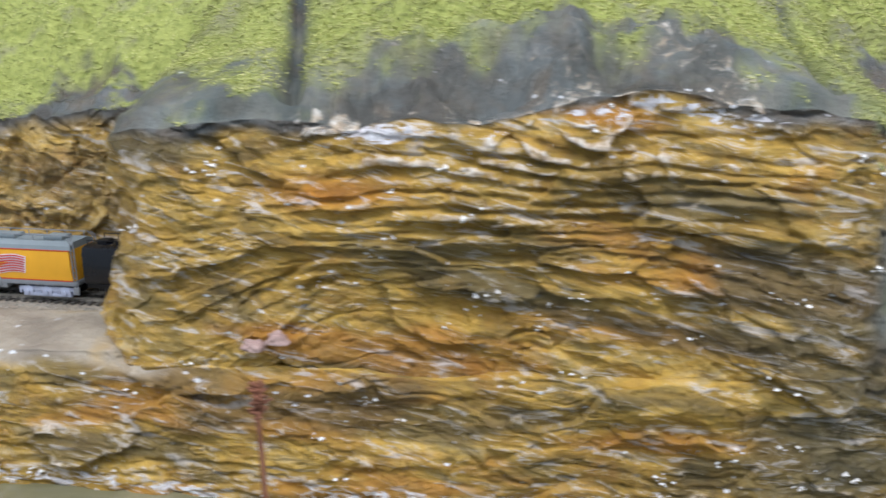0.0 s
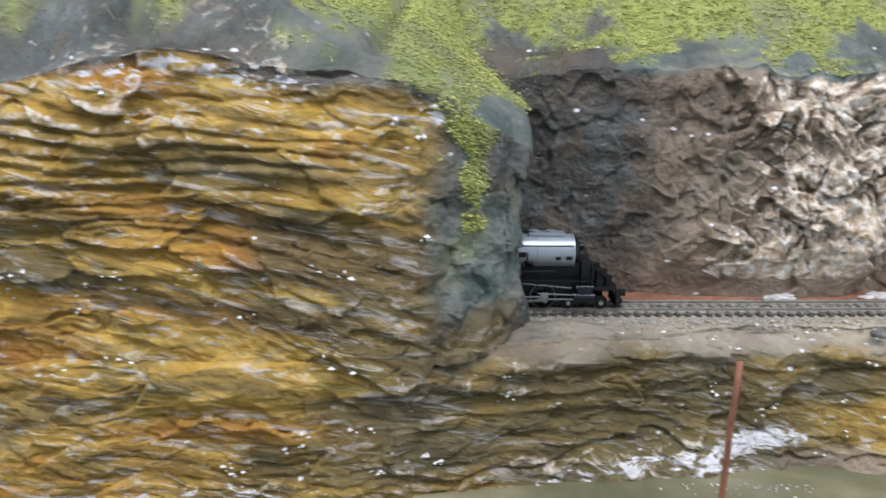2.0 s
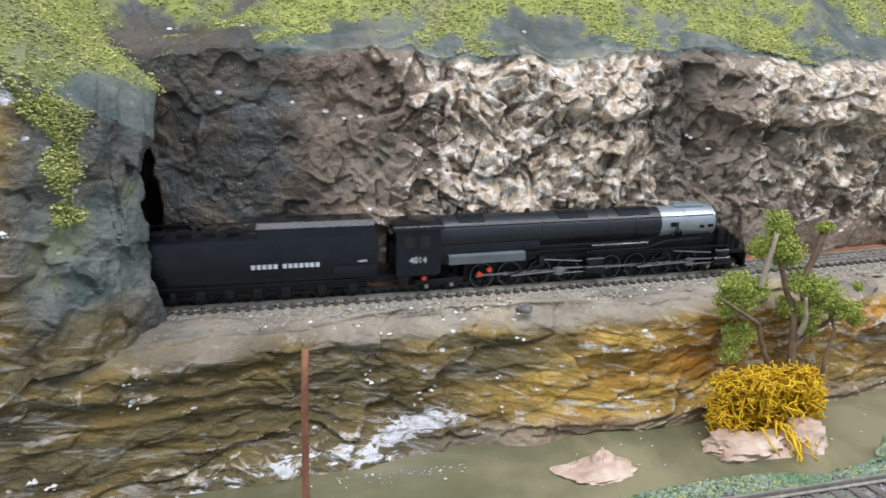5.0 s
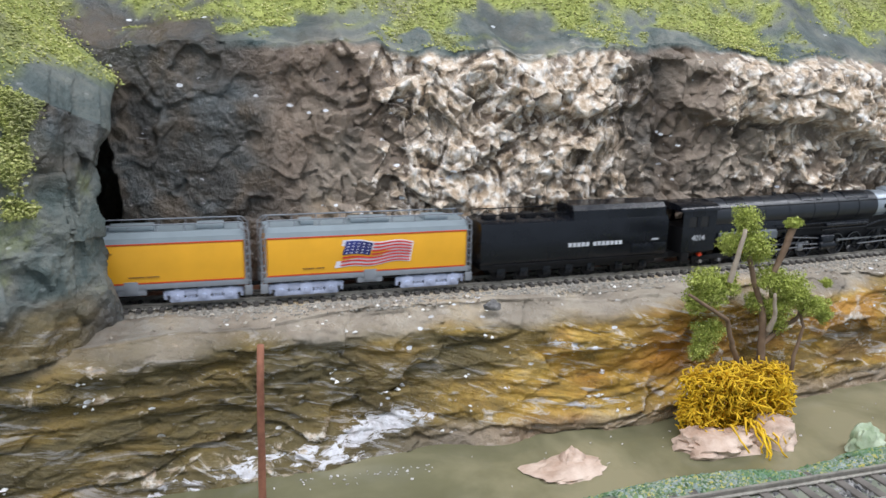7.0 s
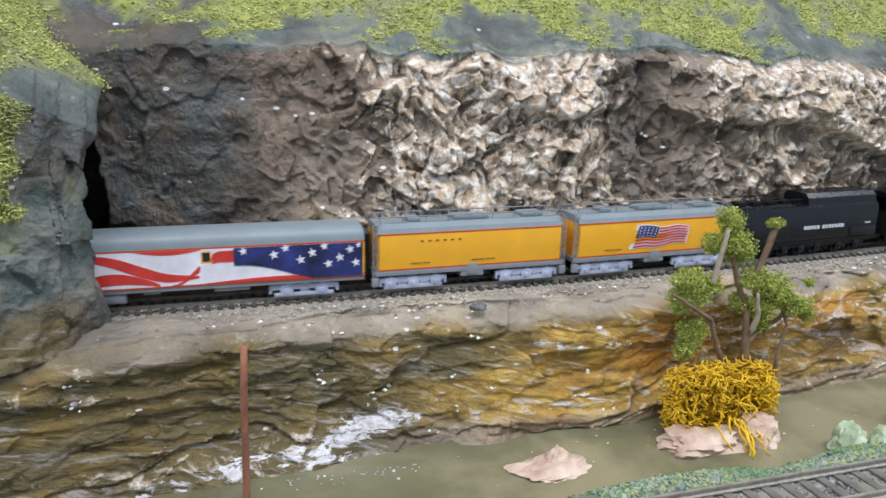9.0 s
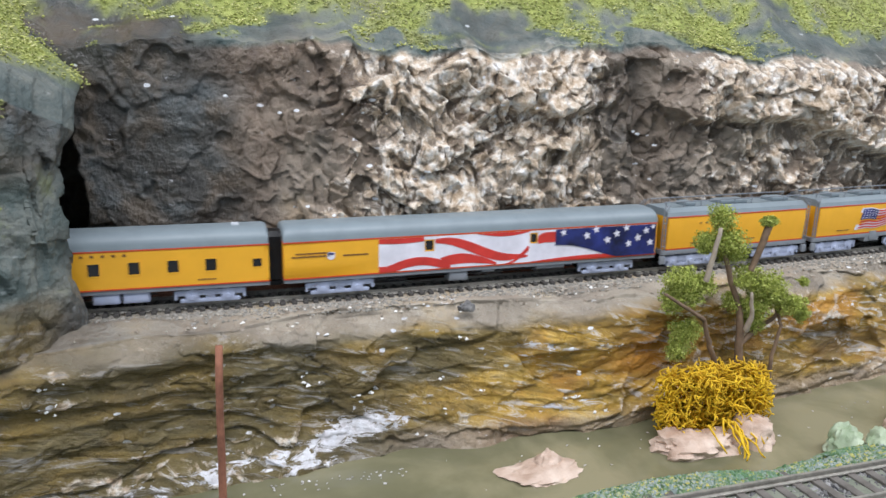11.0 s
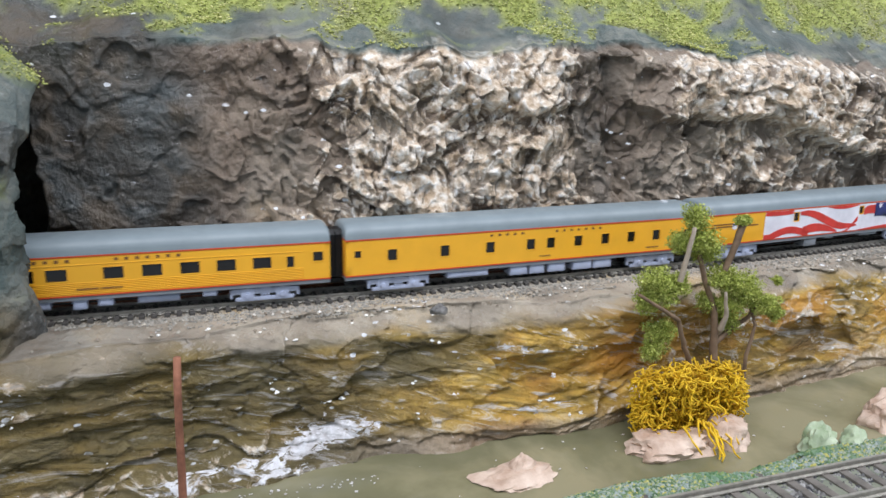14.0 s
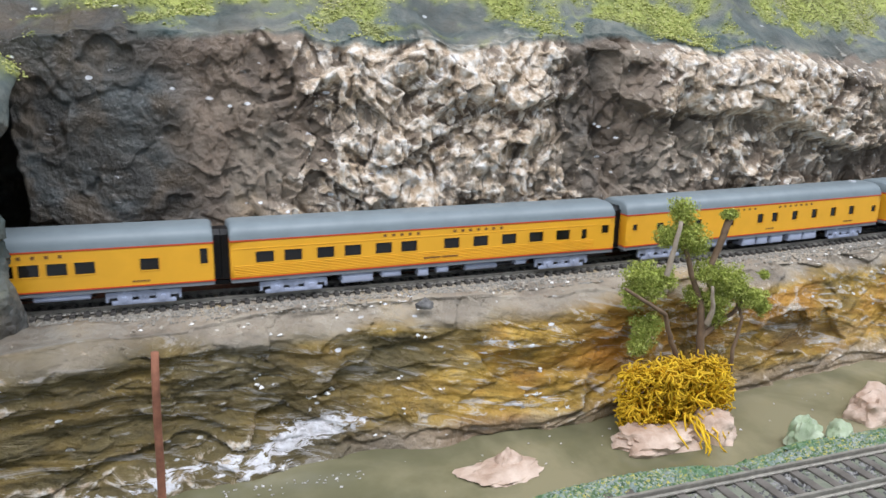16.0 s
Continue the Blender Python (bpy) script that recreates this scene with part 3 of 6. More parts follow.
    margin = np.where(sharp, stain, np.maximum((0.40 + 0.8 * patch) * (1 - 0.55 * knoll), 0.7 * grey_end))
    none = np.zeros_like(X)
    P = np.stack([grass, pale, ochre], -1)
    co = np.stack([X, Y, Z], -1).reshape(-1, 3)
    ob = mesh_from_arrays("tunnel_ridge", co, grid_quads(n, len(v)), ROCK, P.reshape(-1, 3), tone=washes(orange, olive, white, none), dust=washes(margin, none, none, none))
    tagged(ob, "layered ochre plaster rock ridge with turf on top, tunnelled by the track", "rock ridge", kind="structure")
    return co, P.reshape(-1, 3)


def bank_line(x):
    """How far out the river bank stands."""
    a = -0.625 + 0.06 * step(-1.0, -0.5, x) + 0.235 * step(-0.75, 0.75, x) + 0.06 * step(-2.8, -3.2, x)
    return a - 0.04 * bell(x, 2.0, 0.5) + 0.20 * step(2.6, 4.2, x)


def river_bank():
    xs = np.concatenate([np.linspace(-13.5, -7, 70, endpoint=False), np.linspace(-7, -4.2, 80, endpoint=False), np.linspace(-4.2, 4.2, 1150, endpoint=False), np.linspace(4.2, 11, 120)])
    nf, nt = 105, 40
    v = np.concatenate([np.linspace(0, 1, nf, endpoint=False), 1 + np.linspace(0, 1, nt)])
    X, V = np.meshgrid(xs, v, indexing="ij")
    face, back = np.clip(V, 0, 1), np.clip(V - 1, 0, 1)
    sharp = V < 1
    Z = -0.64 + face * (0.60 - 0.02 * fbm(X * 3, X * 0, 3, 207))
    d, f2 = strata(X, Z * 1.1, 201, 0.35 * step(-0.3, -0.45, Z) + 0.25 * step(1.0, 1.6, X), 0.03 + 0.05 * step(0.2, 1.2, X) - 0.10 * step(1.6, 2.6, X))
    out = bank_line(X)
    apron = (0.02 + 0.09 * bell(X, 0.5, 0.5) + 0.05 * step(1.0, 1.3, X)) * step(-0.36, -0.62, Z)
    Y = out - d * 0.95 + 0.02 - apron * (0.7 + 1.2 * fbm(X * 3, Z * 0, 3, 203)) + 0.09 * step(-0.11, -0.03, Z) * (0.25 + 0.75 * np.maximum(step(-0.8, -0.3, X), step(-2.9, -3.2, X)))
    far = track_y(X) + 0.24
    brow = np.repeat(Y[:, nf:nf + 1], len(v), 1)
    Y = np.where(sharp, Y, brow + (far - brow) * back)
    Z = np.where(sharp, Z, Z + 0.022 * step(0, 0.25, back) + 0.016 * fbm(X * 6, Y * 8, 4, 205) * step(1, 0.5, back))
    Z = np.minimum(Z, np.where(Y > track_y(X) - 0.19, -0.034, 9))
    patch = fbm(X * 3, Z * 6, 4, 211)
    dark = step(-0.85, -0.25, X + 0.3 * patch) * step(1.45, 0.55, X + 0.5 * Z + 0.3 * patch)
    # bank lips paler where they stand out: drybrush plus highlight put into the colour
    lips = raised(d, 5)
    lips = lips / (np.std(lips[sharp]) + 1e-6)
    low = fbm(X * 2.0, Z * 6, 4, 221)
    mud = step(-0.46, -0.54, Z + 0.05 * patch) * step(0.7, 1.2, X)
    ochre = np.where(sharp, np.clip(1.0 - 0.75 * mud, 0, 1), 0)
    pale = 0.06 + 0.34 * low + 0.10 * f2 + 0.11 * np.clip(lips, -1, 2) + 0.16 * step(1.6, 2.6, X) + 0.14 * step(-0.36, -0.5, Z) * dark
    pale = np.where(sharp, pale, 0.16 + 0.2 * patch)
    white = np.where(sharp, 1.0 * bell(Z - 0.10 * (X - 0.8), -0.475, 0.055) * bell(X, 0.82, 0.22) + 0.62 * bell(Z, -0.55, 0.06) * bell(X, 0.35, 0.45) + 0.50 * bell(Z, -0.22, 0.05) * bell(X, 1.45, 0.25) + 0.48 * bell(Z, -0.46, 0.03) * bell(X, 1.7, 0.2) + 0.52 * bell(Z, -0.54, 0.06) * step(-0.6, -1.0, X), 0.22 * bell(X, 0.9, 0.5))
    olive = np.where(sharp, np.clip(0.92 * dark * (0.85 + 0.5 * patch) + step(0.06, 0.36, fbm(X * 1.6, Z * 5, 4, 222)) * 0.7, 0, 0.95), 0)
    orange = np.where(sharp, np.clip(0.8 * bell(X, 2.05, 0.16) * bell(Z, -0.27, 0.12) + 0.7 * bell(X, -1.2, 0.35) * bell(Z, -0.28, 0.05) + 0.5 * step(0.12, 0.4, fbm(X * 1.3 + 4, Z * 5, 4, 223)), 0, 0.9) * (1 - dark), 0)
    brown = np.where(sharp, mud * 0.9, 0)
    dust = (0.45 + 0.55 * step(0.0, 0.4, X + 0.3 * patch) + 0.8 * step(-2.9, -3.2, X)) * np.clip(np.where(sharp, step(-0.11, -0.055, Z + 0.07 * patch), 1), 0, 1) + 0.35 * mud * np.where(sharp, 1, 0)
    shelf = np.maximum(step(-0.75, -0.3, X + 0.2 * patch), step(-2.95, -3.2, X))
    dust, ochre = dust * shelf, np.where(sharp, ochre, 1 - shelf)
    none = np.zeros_like(X)
    P = np.stack([none, np.clip(pale, 0, 0.75), ochre, np.clip(dust, 0, 1)], -1)
    co = np.stack([X, Y, Z], -1).reshape(-1, 3)
    ob = mesh_from_arrays("river_bank", co, grid_quads(len(xs), len(v)), ROCK, P.reshape(-1, 4), tone=washes(orange, olive, white, brown))
    tagged(ob, "layered ochre and grey plaster river bank with a dusty shelf", "river bank", kind="structure")
    return co, P.reshape(-1, 4)


def crumbs(name, places, size, material, label, flat=0.7, seed=5, category="turf"):
    """Many small lumps in one mesh."""
    r = np.random.default_rng(seed)
    k = len(places)
    base = np.array([(1, 0, 0), (0, 1, 0), (-1, 0, 0), (0, -1, 0), (0, 0, 1), (0, 0, -1)], float)
    tri = np.array([(0, 1, 4), (1, 2, 4), (2, 3, 4), (3, 0, 4), (1, 0, 5), (2, 1, 5), (3, 2, 5), (0, 3, 5)])
    a = r.uniform(0, 2 * math.pi, k)
    sc = size * r.uniform(0.45, 1.35, (k, 1)) * r.uniform(0.6, 1.2, (k, 3)) * (1, 1, flat)
    pts = base[None] * sc[:, None] + r.normal(0, 0.16, (k, 6, 3)) * size
    c, s = np.cos(a)[:, None], np.sin(a)[:, None]
    x, y = pts[..., 0] * c - pts[..., 1] * s, pts[..., 0] * s + pts[..., 1] * c
    co = np.stack([x, y, pts[..., 2]], -1) + places[:, None]
    ob = mesh_from_arrays(name, co.reshape(-1, 3), (tri[None] + 6 * np.arange(k)[:, None, None]).reshape(-1, 3), material, smooth=False)
    return tagged(ob, label, category, kind="stuff")


cliff_co, cliff_paint = back_cliff()
ridge_co, ridge_paint = ridge()
bank_co, bank_paint = river_bank()


def turf_on(co, paint, count, seed, x0, x1, y1):
    """Places of turf where the paint says so, near the front denser."""
    r = np.random.default_rng(seed)
    ok = np.flatnonzero((paint[:, 0] > 0.12) & (co[:, 0] > x0) & (co[:, 0] < x1) & (co[:, 1] < y1))
    p = paint[ok, 0] ** 1.6
    pick = r.choice(ok, count, p=p / p.sum())
    return co[pick] + r.normal(0, 0.012, (count, 3)) * (1, 1, 0.35)


hill = turf_on(cliff_co, cliff_paint, 85000, 3, -0.5, 4.8, 1.5)
hill2 = turf_on(cliff_co, cliff_paint, 9000, 4, -5.2, -2.8, 1.5)
crumbs("hillside_turf", np.concatenate([hill, hill2]), 0.0058, TURF, "yellow-green ground foam turf on the hillside above the cliff")
crumbs("ridge_turf", turf_on(ridge_co, ridge_paint, 85000, 5, -3.6, 0.2, 1.4), 0.0058, TURF, "yellow-green ground foam turf on top of the tunnel ridge")


def flat_sheet(name, x0, x1, y0, y1, z, material, nx=2, ny=2, wave=None):
    xs, ys = np.linspace(x0, x1, nx), np.linspace(y0, y1, ny)
    X, Y = np.meshgrid(xs, ys, indexing="ij")
    Z = np.full_like(X, z) + (wave(X, Y) if wave else 0)
    return mesh_from_arrays(name, np.stack([X, Y, Z], -1).reshape(-1, 3), grid_quads(nx, ny), material)


tagged(flat_sheet("water", -13.5, 11, -1.9, 0.05, -0.575, WATER, 300, 60, lambda X, Y: 0.006 * fbm(X * 4, Y * 4, 3, 301)), "murky green resin river water", "river water", kind="structure")


def meadow_z(X, Y):
    edge = -0.79 + 0.06 * fbm(X * 2.2, X * 0, 4, 311)
    return 0.085 * step(edge, edge - 0.15, Y) + 0.012 * fbm(X * 9, Y * 9, 3, 312) - 0.03 * step(edge - 0.06, edge + 0.02, Y)


meadow = flat_sheet("near_bank", -13.5, 11, -2.0, -0.62, -0.60, speckled("green_brown_earth", (0.12, 0.14, 0.10), (0.28, 0.28, 0.22), 9, 0.9, 0.5, 0.02), 700, 70, meadow_z)
tagged(meadow, "low grassy near bank of the river, green and brown earth", "river bank", kind="structure")
r = np.random.default_rng(9)
mx, my = r.uniform(0.6, 4.6, 70000), -0.81 - 0.20 * r.random(70000) ** 0.8
thick_here = fbm(mx * 5, my * 7, 4, 313) + 0.6 * step(-0.79, -0.83, my) - 0.25
grown = thick_here > 0.15 * r.random(70000)
mx, my = mx[grown], my[grown]
crumbs("near_bank_turf", np.stack([mx, my, -0.595 + meadow_z(mx, my)], -1), 0.013, TURF_DARK, "mixed green, blue-grey and yellow turf along the water")
deck = B()
box(deck, -13.5, 11, -2.06, -2.0, -2.0, -0.50, 0.01)
tagged(link_bm("layout_fascia", deck, BOARD), "dark painted board along the layout's front edge", "fascia board", kind="structure")
bm = B()
box(bm, -30, 30, -32, 30, -9.6, -9.5)
tagged(link_bm("floor", bm, speckled("grey_hall_carpet", (0.10, 0.10, 0.11), (0.17, 0.17, 0.18), 20, 0.95, 0.3, 0.02)), "plain grey carpeted floor of the exhibition hall", "floor", kind="structure")
bm = B()
box(bm, -13.5, 11, -1.99, 3.2, -2.0, -0.72, 0.02)
for x in (-13, -5, 3, 10.5):
    for y in (-1.8, 2.9):
        box(bm, x - 0.2, x + 0.2, y - 0.2, y + 0.2, -9.5, -1.99)
tagged(link_bm("layout_bench", bm, BOARD), "dark wooden bench with legs that carries the layout", "bench", kind="structure")


# ---- railway: rails, ties, ballast ----
def sweep_rail(xs, off, z, w, h):
    """A rail with a foot, a web and a head along the arc."""
    prof = [(-w * 1.1, 0), (w * 1.1, 0), (w * 1.1, h * 0.18), (w * 0.3, h * 0.3), (w * 0.3, h * 0.62), (w * 0.55, h * 0.7), (w * 0.55, h), (-w * 0.55, h), (-w * 0.55, h * 0.7), (-w * 0.3, h * 0.62), (-w * 0.3, h * 0.3), (-w * 1.1, h * 0.18)]
    bm = B()
    rings = [[bm.verts.new((x, off(x) + py, z + pz)) for py, pz in prof] for x in xs]
    for r0, r1 in zip(rings, rings[1:]):
        for i in range(len(prof)):
            j = (i + 1) % len(prof)
            bm.faces.new((r0[i], r0[j], r1[j], r1[i]))
    bmesh.ops.recalc_face_normals(bm, faces=bm.faces)
    return bm


def tie_mesh(name, long, wide, high, material):
    bm = B()
    box(bm, -wide / 2, wide / 2, -long / 2, long / 2, 0, high, wide * 0.1)
    for side in (-1, 1):
        for k in (-1, 1):
            y = side * long * 0.28 + k * long * 0.035
            box(bm, -wide * 0.3, wide * 0.3, y - long * 0.014, y + long * 0.014, high, high * 1.25)
    bmesh.ops.scale(bm, vec=(U, U, U), verts=bm.verts)
    me = bpy.data.meshes.new(name)
    bm.to_mesh(me)
    bm.free()
    me.materials.append(material)
    return me


def lay_track(name, label, xs_rail, centre, z_tie, gauge, tie, tie_high, places, rail_w, rail_h, lean):
    track = tagged(new(name), label, "railway track", kind="structure")
    for side in (-1, 1):
        part("rail", sweep_rail(xs_rail, lambda x: float(centre(x)) + side * gauge / 2, z_tie + tie_high, rail_w, rail_h), RAIL, track, smooth=30)
    rr = random.Random(4)
    for x in places:
        ob = new("tie", tie)
        ob.parent = track
        ob.location = Vector((x + rr.uniform(-0.002, 0.002), float(centre(x)), z_tie)) * U
        ob.rotation_euler = (0, 0, lean(x) + rr.uniform(-0.02, 0.02))
    return track


def bend(x):
    return math.atan(float(track_y(x + 0.05) - track_y(x - 0.05)) / 0.1)


N_TIE = tie_mesh("tie", 0.175, 0.019, 0.013, TIE)
tie_places = [-4.7 + 0.042 * k for k in range(36)] + [-0.45 + 0.042 * k for k in range(125)]
lay_track("railway_track", "narrow dark-tied model railway track along the cliff", [-13.5 + 0.25 * k for k in range(99)], track_y, -0.036, 0.095, N_TIE, 0.012, tie_places, 0.0065, 0.016, bend)
H_TIE = tie_mesh("tie", 0.31, 0.034, 0.02, OLD_TIE)
lay_track("near_railway_track", "larger weathered model railway track on the near bank", [-13.5 + 0.25 * k for k in range(99)], lambda x: -1.13, -0.525, 0.172, H_TIE, 0.02, [0.9 + 0.078 * k for k in range(48)], 0.0105, 0.026, lambda x: 0.0)

r = np.random.default_rng(21)
bx = np.concatenate([r.uniform(-0.5, 4.7, 30000), r.uniform(-4.8, -3.1, 5000)])
bo = np.clip(r.normal(-0.03, 0.085, 35000), -0.22, 0.125)
bz = -0.034 - 0.003 * (np.abs(bo) < 0.1)
fx, fo = np.concatenate([r.uniform(-0.45, 4.7, 15000), r.uniform(-4.7, -3.2, 2500)]), r.uniform(-0.066, 0.10, 17500)
bx, bo, bz = np.concatenate([bx, fx]), np.concatenate([bo, fo]), np.concatenate([bz, -0.027 + 0.002 * r.random(17500)])
crumbs("track_ballast", np.stack([bx, track_y(bx) + bo, bz], -1), 0.0066, BALLAST, "pale grey-tan fine ballast under the railway track", seed=22, category="ballast")
bx, bo = r.uniform(0.7, 4.6, 15000), r.uniform(-0.24, 0.16, 15000)
crumbs("near_ballast", np.stack([bx, -1.13 + bo, -0.520 - 0.05 * np.maximum(np.abs(bo) - 0.15, 0)], -1), 0.014, GRAVEL, "coarse grey ballast under the near railway track", seed=23, category="ballast")
bm = B()
box(bm, -13.5, 11, -1.38, -0.97, -0.62, -0.528, 0.02)
tagged(link_bm("near_trackbed", bm, GRAVEL), "grey ballasted bed of the near railway track", "track bed", kind="structure")

# red earth and knobs of white plaster along the cliff's foot
xs = np.linspace(-0.3, 4.8, 420)
vs = np.linspace(0, 1, 9)
X, V = np.meshgrid(xs, vs, indexing="ij")
lift = 0.028 + 0.014 * fbm(X * 5, V * 2, 4, 401)
YY = track_y(X) + 0.105 + V * 0.10
tagged(mesh_from_arrays("red_earth_strip", np.stack([X, YY + 0.01 * fbm(X * 7, V, 3, 402), -0.04 + lift * np.sin(V * math.pi * 0.5) * step(0.0, 0.2, V)], -1).reshape(-1, 3), grid_quads(len(xs), len(vs)), REDDISH), "strip of red oxide earth along the foot of the cliff", "earth strip", kind="structure")

# ---- the train ----
YELLOW = enamel("armour_yellow_paint", (0.80, 0.395, 0.022), 0.42, 0.06)
ROOF = enamel("harbour_grey_roof_paint", (0.20, 0.24, 0.26), 0.48, 0.10)
TRUCK = enamel("silver_grey_truck_plastic", (0.36, 0.40, 0.52), 0.42, 0.2)
REDLINE = enamel("red_stripe_paint", (0.52, 0.06, 0.012), 0.45, 0.08)
SILL = enamel("grey_sill_paint", (0.20, 0.215, 0.235), 0.5, 0.15)
DARK = enamel("black_plastic", (0.006, 0.006, 0.007), 0.45, 0.2, sheen=0.25)
ENGINE = enamel("engine_black_paint", (0.0034, 0.0045, 0.0075), 0.25, 0.2, sheen=0.42)
BOILER = enamel("satin_black_boiler_paint", (0.010, 0.0125, 0.017), 0.36, 0.2, sheen=0.6)
GRAPHITE = enamel("graphite_smokebox_paint", (0.36, 0.40, 0.44), 0.36, 0.1, metal=0.55)
STEEL = enamel("bright_rod_steel", (0.34, 0.34, 0.35), 0.30, 0.15, 20, 0.9)
ASH = enamel("dull_grey_firebox_paint", (0.10, 0.115, 0.125), 0.42, 0.15)
PANE = enamel("dark_window_glass", (0.012, 0.010, 0.008), 0.12, 0.1)
LETTER = enamel("dark_letter_paint", (0.17, 0.075, 0.02), 0.5, 0.1)
SILVER_LETTER = enamel("silver_letter_paint", (0.55, 0.57, 0.60), 0.4, 0.1)
FLAG_RED = enamel("flag_red_print", (0.56, 0.035, 0.025), 0.42, 0.18, 14)
FLAG_WHITE = enamel("flag_white_print", (0.72, 0.70, 0.76), 0.42, 0.16, 10)
FLAG_BLUE = enamel("flag_blue_print", (0.008, 0.016, 0.12), 0.42, 0.9, 9)
TYRE = enamel("dull_tyre_steel", (0.16, 0.16, 0.17), 0.35, 0.2, 20, 0.8)
RED_DOT = enamel("red_lamp_paint", (0.60, 0.05, 0.015), 0.4, 0.1)
HALF = 0.095


def train_x(t):
    """Rear end of the second coach along the line."""
    return -0.00016 * t**3 + 0.00198 * t**2 + 0.6976 * t - 8.756 + 0.05 * math.exp(-(((t - 6.6) / 1.7) ** 2)) - 0.018 * math.exp(-(((t - 12.5) / 1.6) ** 2))


VEHICLES, WHEELS = [], []


def vehicle(name, rear, length, label, category):
    """rear: how far its rear end is from the second coach's rear end."""
    ob = tagged(new(name), label, category, group="train vehicles")
    VEHICLES.append((ob, rear + length / 2, length))
    return ob


def wall_with_openings(bm, x0, x1, z0, z1, y, thick, openings):
    """A side wall at y with rectangular openings through it; thick is the depth of their reveals."""
    s = 1 if y > 0 else -1
    cx = sorted({x0, x1, *(v for o in openings for v in o[:2])})
    cz = sorted({z0, z1, *(v for o in openings for v in o[2:])})
    keep = {}

    def vert(x, yy, z):
        k = (round(x, 5), round(yy, 5), round(z, 5))
        if k not in keep:
            keep[k] = bm.verts.new((x, yy, z))
        return keep[k]

    for a, b in zip(cx, cx[1:]):
        for c, d in zip(cz, cz[1:]):
            mx, mz = (a + b) / 2, (c + d) / 2
            if not any(o[0] < mx < o[1] and o[2] < mz < o[3] for o in openings):
                q = [vert(a, y, c), vert(b, y, c), vert(b, y, d), vert(a, y, d)]
                bm.faces.new(q if s < 0 else q[::-1])
    yi = y - s * thick
    for a, b, c, d in openings:
        ring, inner = [(a, c), (b, c), (b, d), (a, d)], None
        for (p, q), (p2, q2) in zip(ring, ring[1:] + ring[:1]):
            f = [vert(p, y, q), vert(p2, y, q2), vert(p2, yi, q2), vert(p, yi, q)]
            try:
                bm.faces.new(f)
            except ValueError:
                pass


def roof_outline(z_eave, z_top, half, n=14):
    """Eaves, rounded shoulders, nearly flat crown."""
    pts = []
    for k in range(n + 1):
        a = math.pi * k / n
        c, s = math.cos(a), math.sin(a)
        pts.append((-half * math.copysign(abs(c) ** 0.55, c), z_eave + (z_top - z_eave) * abs(s) ** 0.8))
    return pts


def truck(parent, xc, axles, length, label="silver-grey wheel truck"):
    """A sprung side frame on both sides, journal boxes, wheels between."""
    step_ = length / axles
    bm = B()
    for s in (-1, 1):
        y0, y1 = sorted((s * 0.066, s * 0.080))
        half = length / 2
        box(bm, xc - half + 0.01, xc + half - 0.01, y0, y1, 0.034, 0.056, 0.004)
        box(bm, xc - half + 0.02, xc + half - 0.02, y0, y1, 0.008, 0.023, 0.004)
        for k in range(axles):
            xa = xc + (k - (axles - 1) / 2) * step_
            box(bm, xa - 0.025, xa + 0.025, y0 - 0.003, y1 + 0.003, 0.008, 0.058, 0.006)
            rod(bm, (xa, s * 0.078, 0.030), (xa, s * 0.090, 0.030), 0.0115, 0.009, 10)
            box(bm, xa - 0.006, xa + 0.006, y0 - 0.004, y1 + 0.004, 0.052, 0.062, 0.002)
        for k in range(axles - 1):
            xm = xc + (k - (axles - 2) / 2) * step_
            for d in (-0.012, 0.0, 0.012):
                rod(bm, (xm + d, s * 0.076, 0.018), (xm + d, s * 0.076, 0.044), 0.0048, None, 7)
            box(bm, xm - 0.02, xm + 0.02, y0, y1 + 0.002 * s, 0.046, 0.058, 0.003)
        for e in (-1, 1):
            box(bm, xc + e * (half - 0.006) - 0.005, xc + e * (half - 0.006) + 0.005, y0, y1, 0.020, 0.054, 0.002)
    box(bm, xc - 0.02, xc + 0.02, -0.066, 0.066, 0.034, 0.075, 0.004)
    part("truck", bm, TRUCK, parent, label)
    for k in range(axles):
        xa = xc + (k - (axles - 1) / 2) * step_
        bm = B()
        for s in (-1, 1):
            rod(bm, (xa, s * 0.041, 0.029), (xa, s * 0.055, 0.029), 0.029, None, 18)
        rod(bm, (xa, -0.07, 0.029), (xa, 0.07, 0.029), 0.006, None, 8)
        part("wheelset", bm, DARK, parent, "dark metal wheelset")


def strip(bm, xs, lo, hi, y):
    """A thin printed band between two curves; y may follow the side."""
    a = [bm.verts.new((x, y(lo(x)) if callable(y) else y, lo(x))) for x in xs]
    b = [bm.verts.new((x, y(hi(x)) if callable(y) else y, hi(x))) for x in xs]
    for i in range(len(xs) - 1):
        if hi(xs[i]) - lo(xs[i]) > 1e-5 or hi(xs[i + 1]) - lo(xs[i + 1]) > 1e-5:
            bm.faces.new((a[i], a[i + 1], b[i + 1], b[i]))
    made = bmesh.ops.extrude_face_region(bm, geom=list(bm.faces))
    bmesh.ops.translate(bm, vec=(0, -0.0012, 0), verts=[v for v in made["geom"] if isinstance(v, bmesh.types.BMVert)])
    bmesh.ops.recalc_face_normals(bm, faces=bm.faces)
    return bm


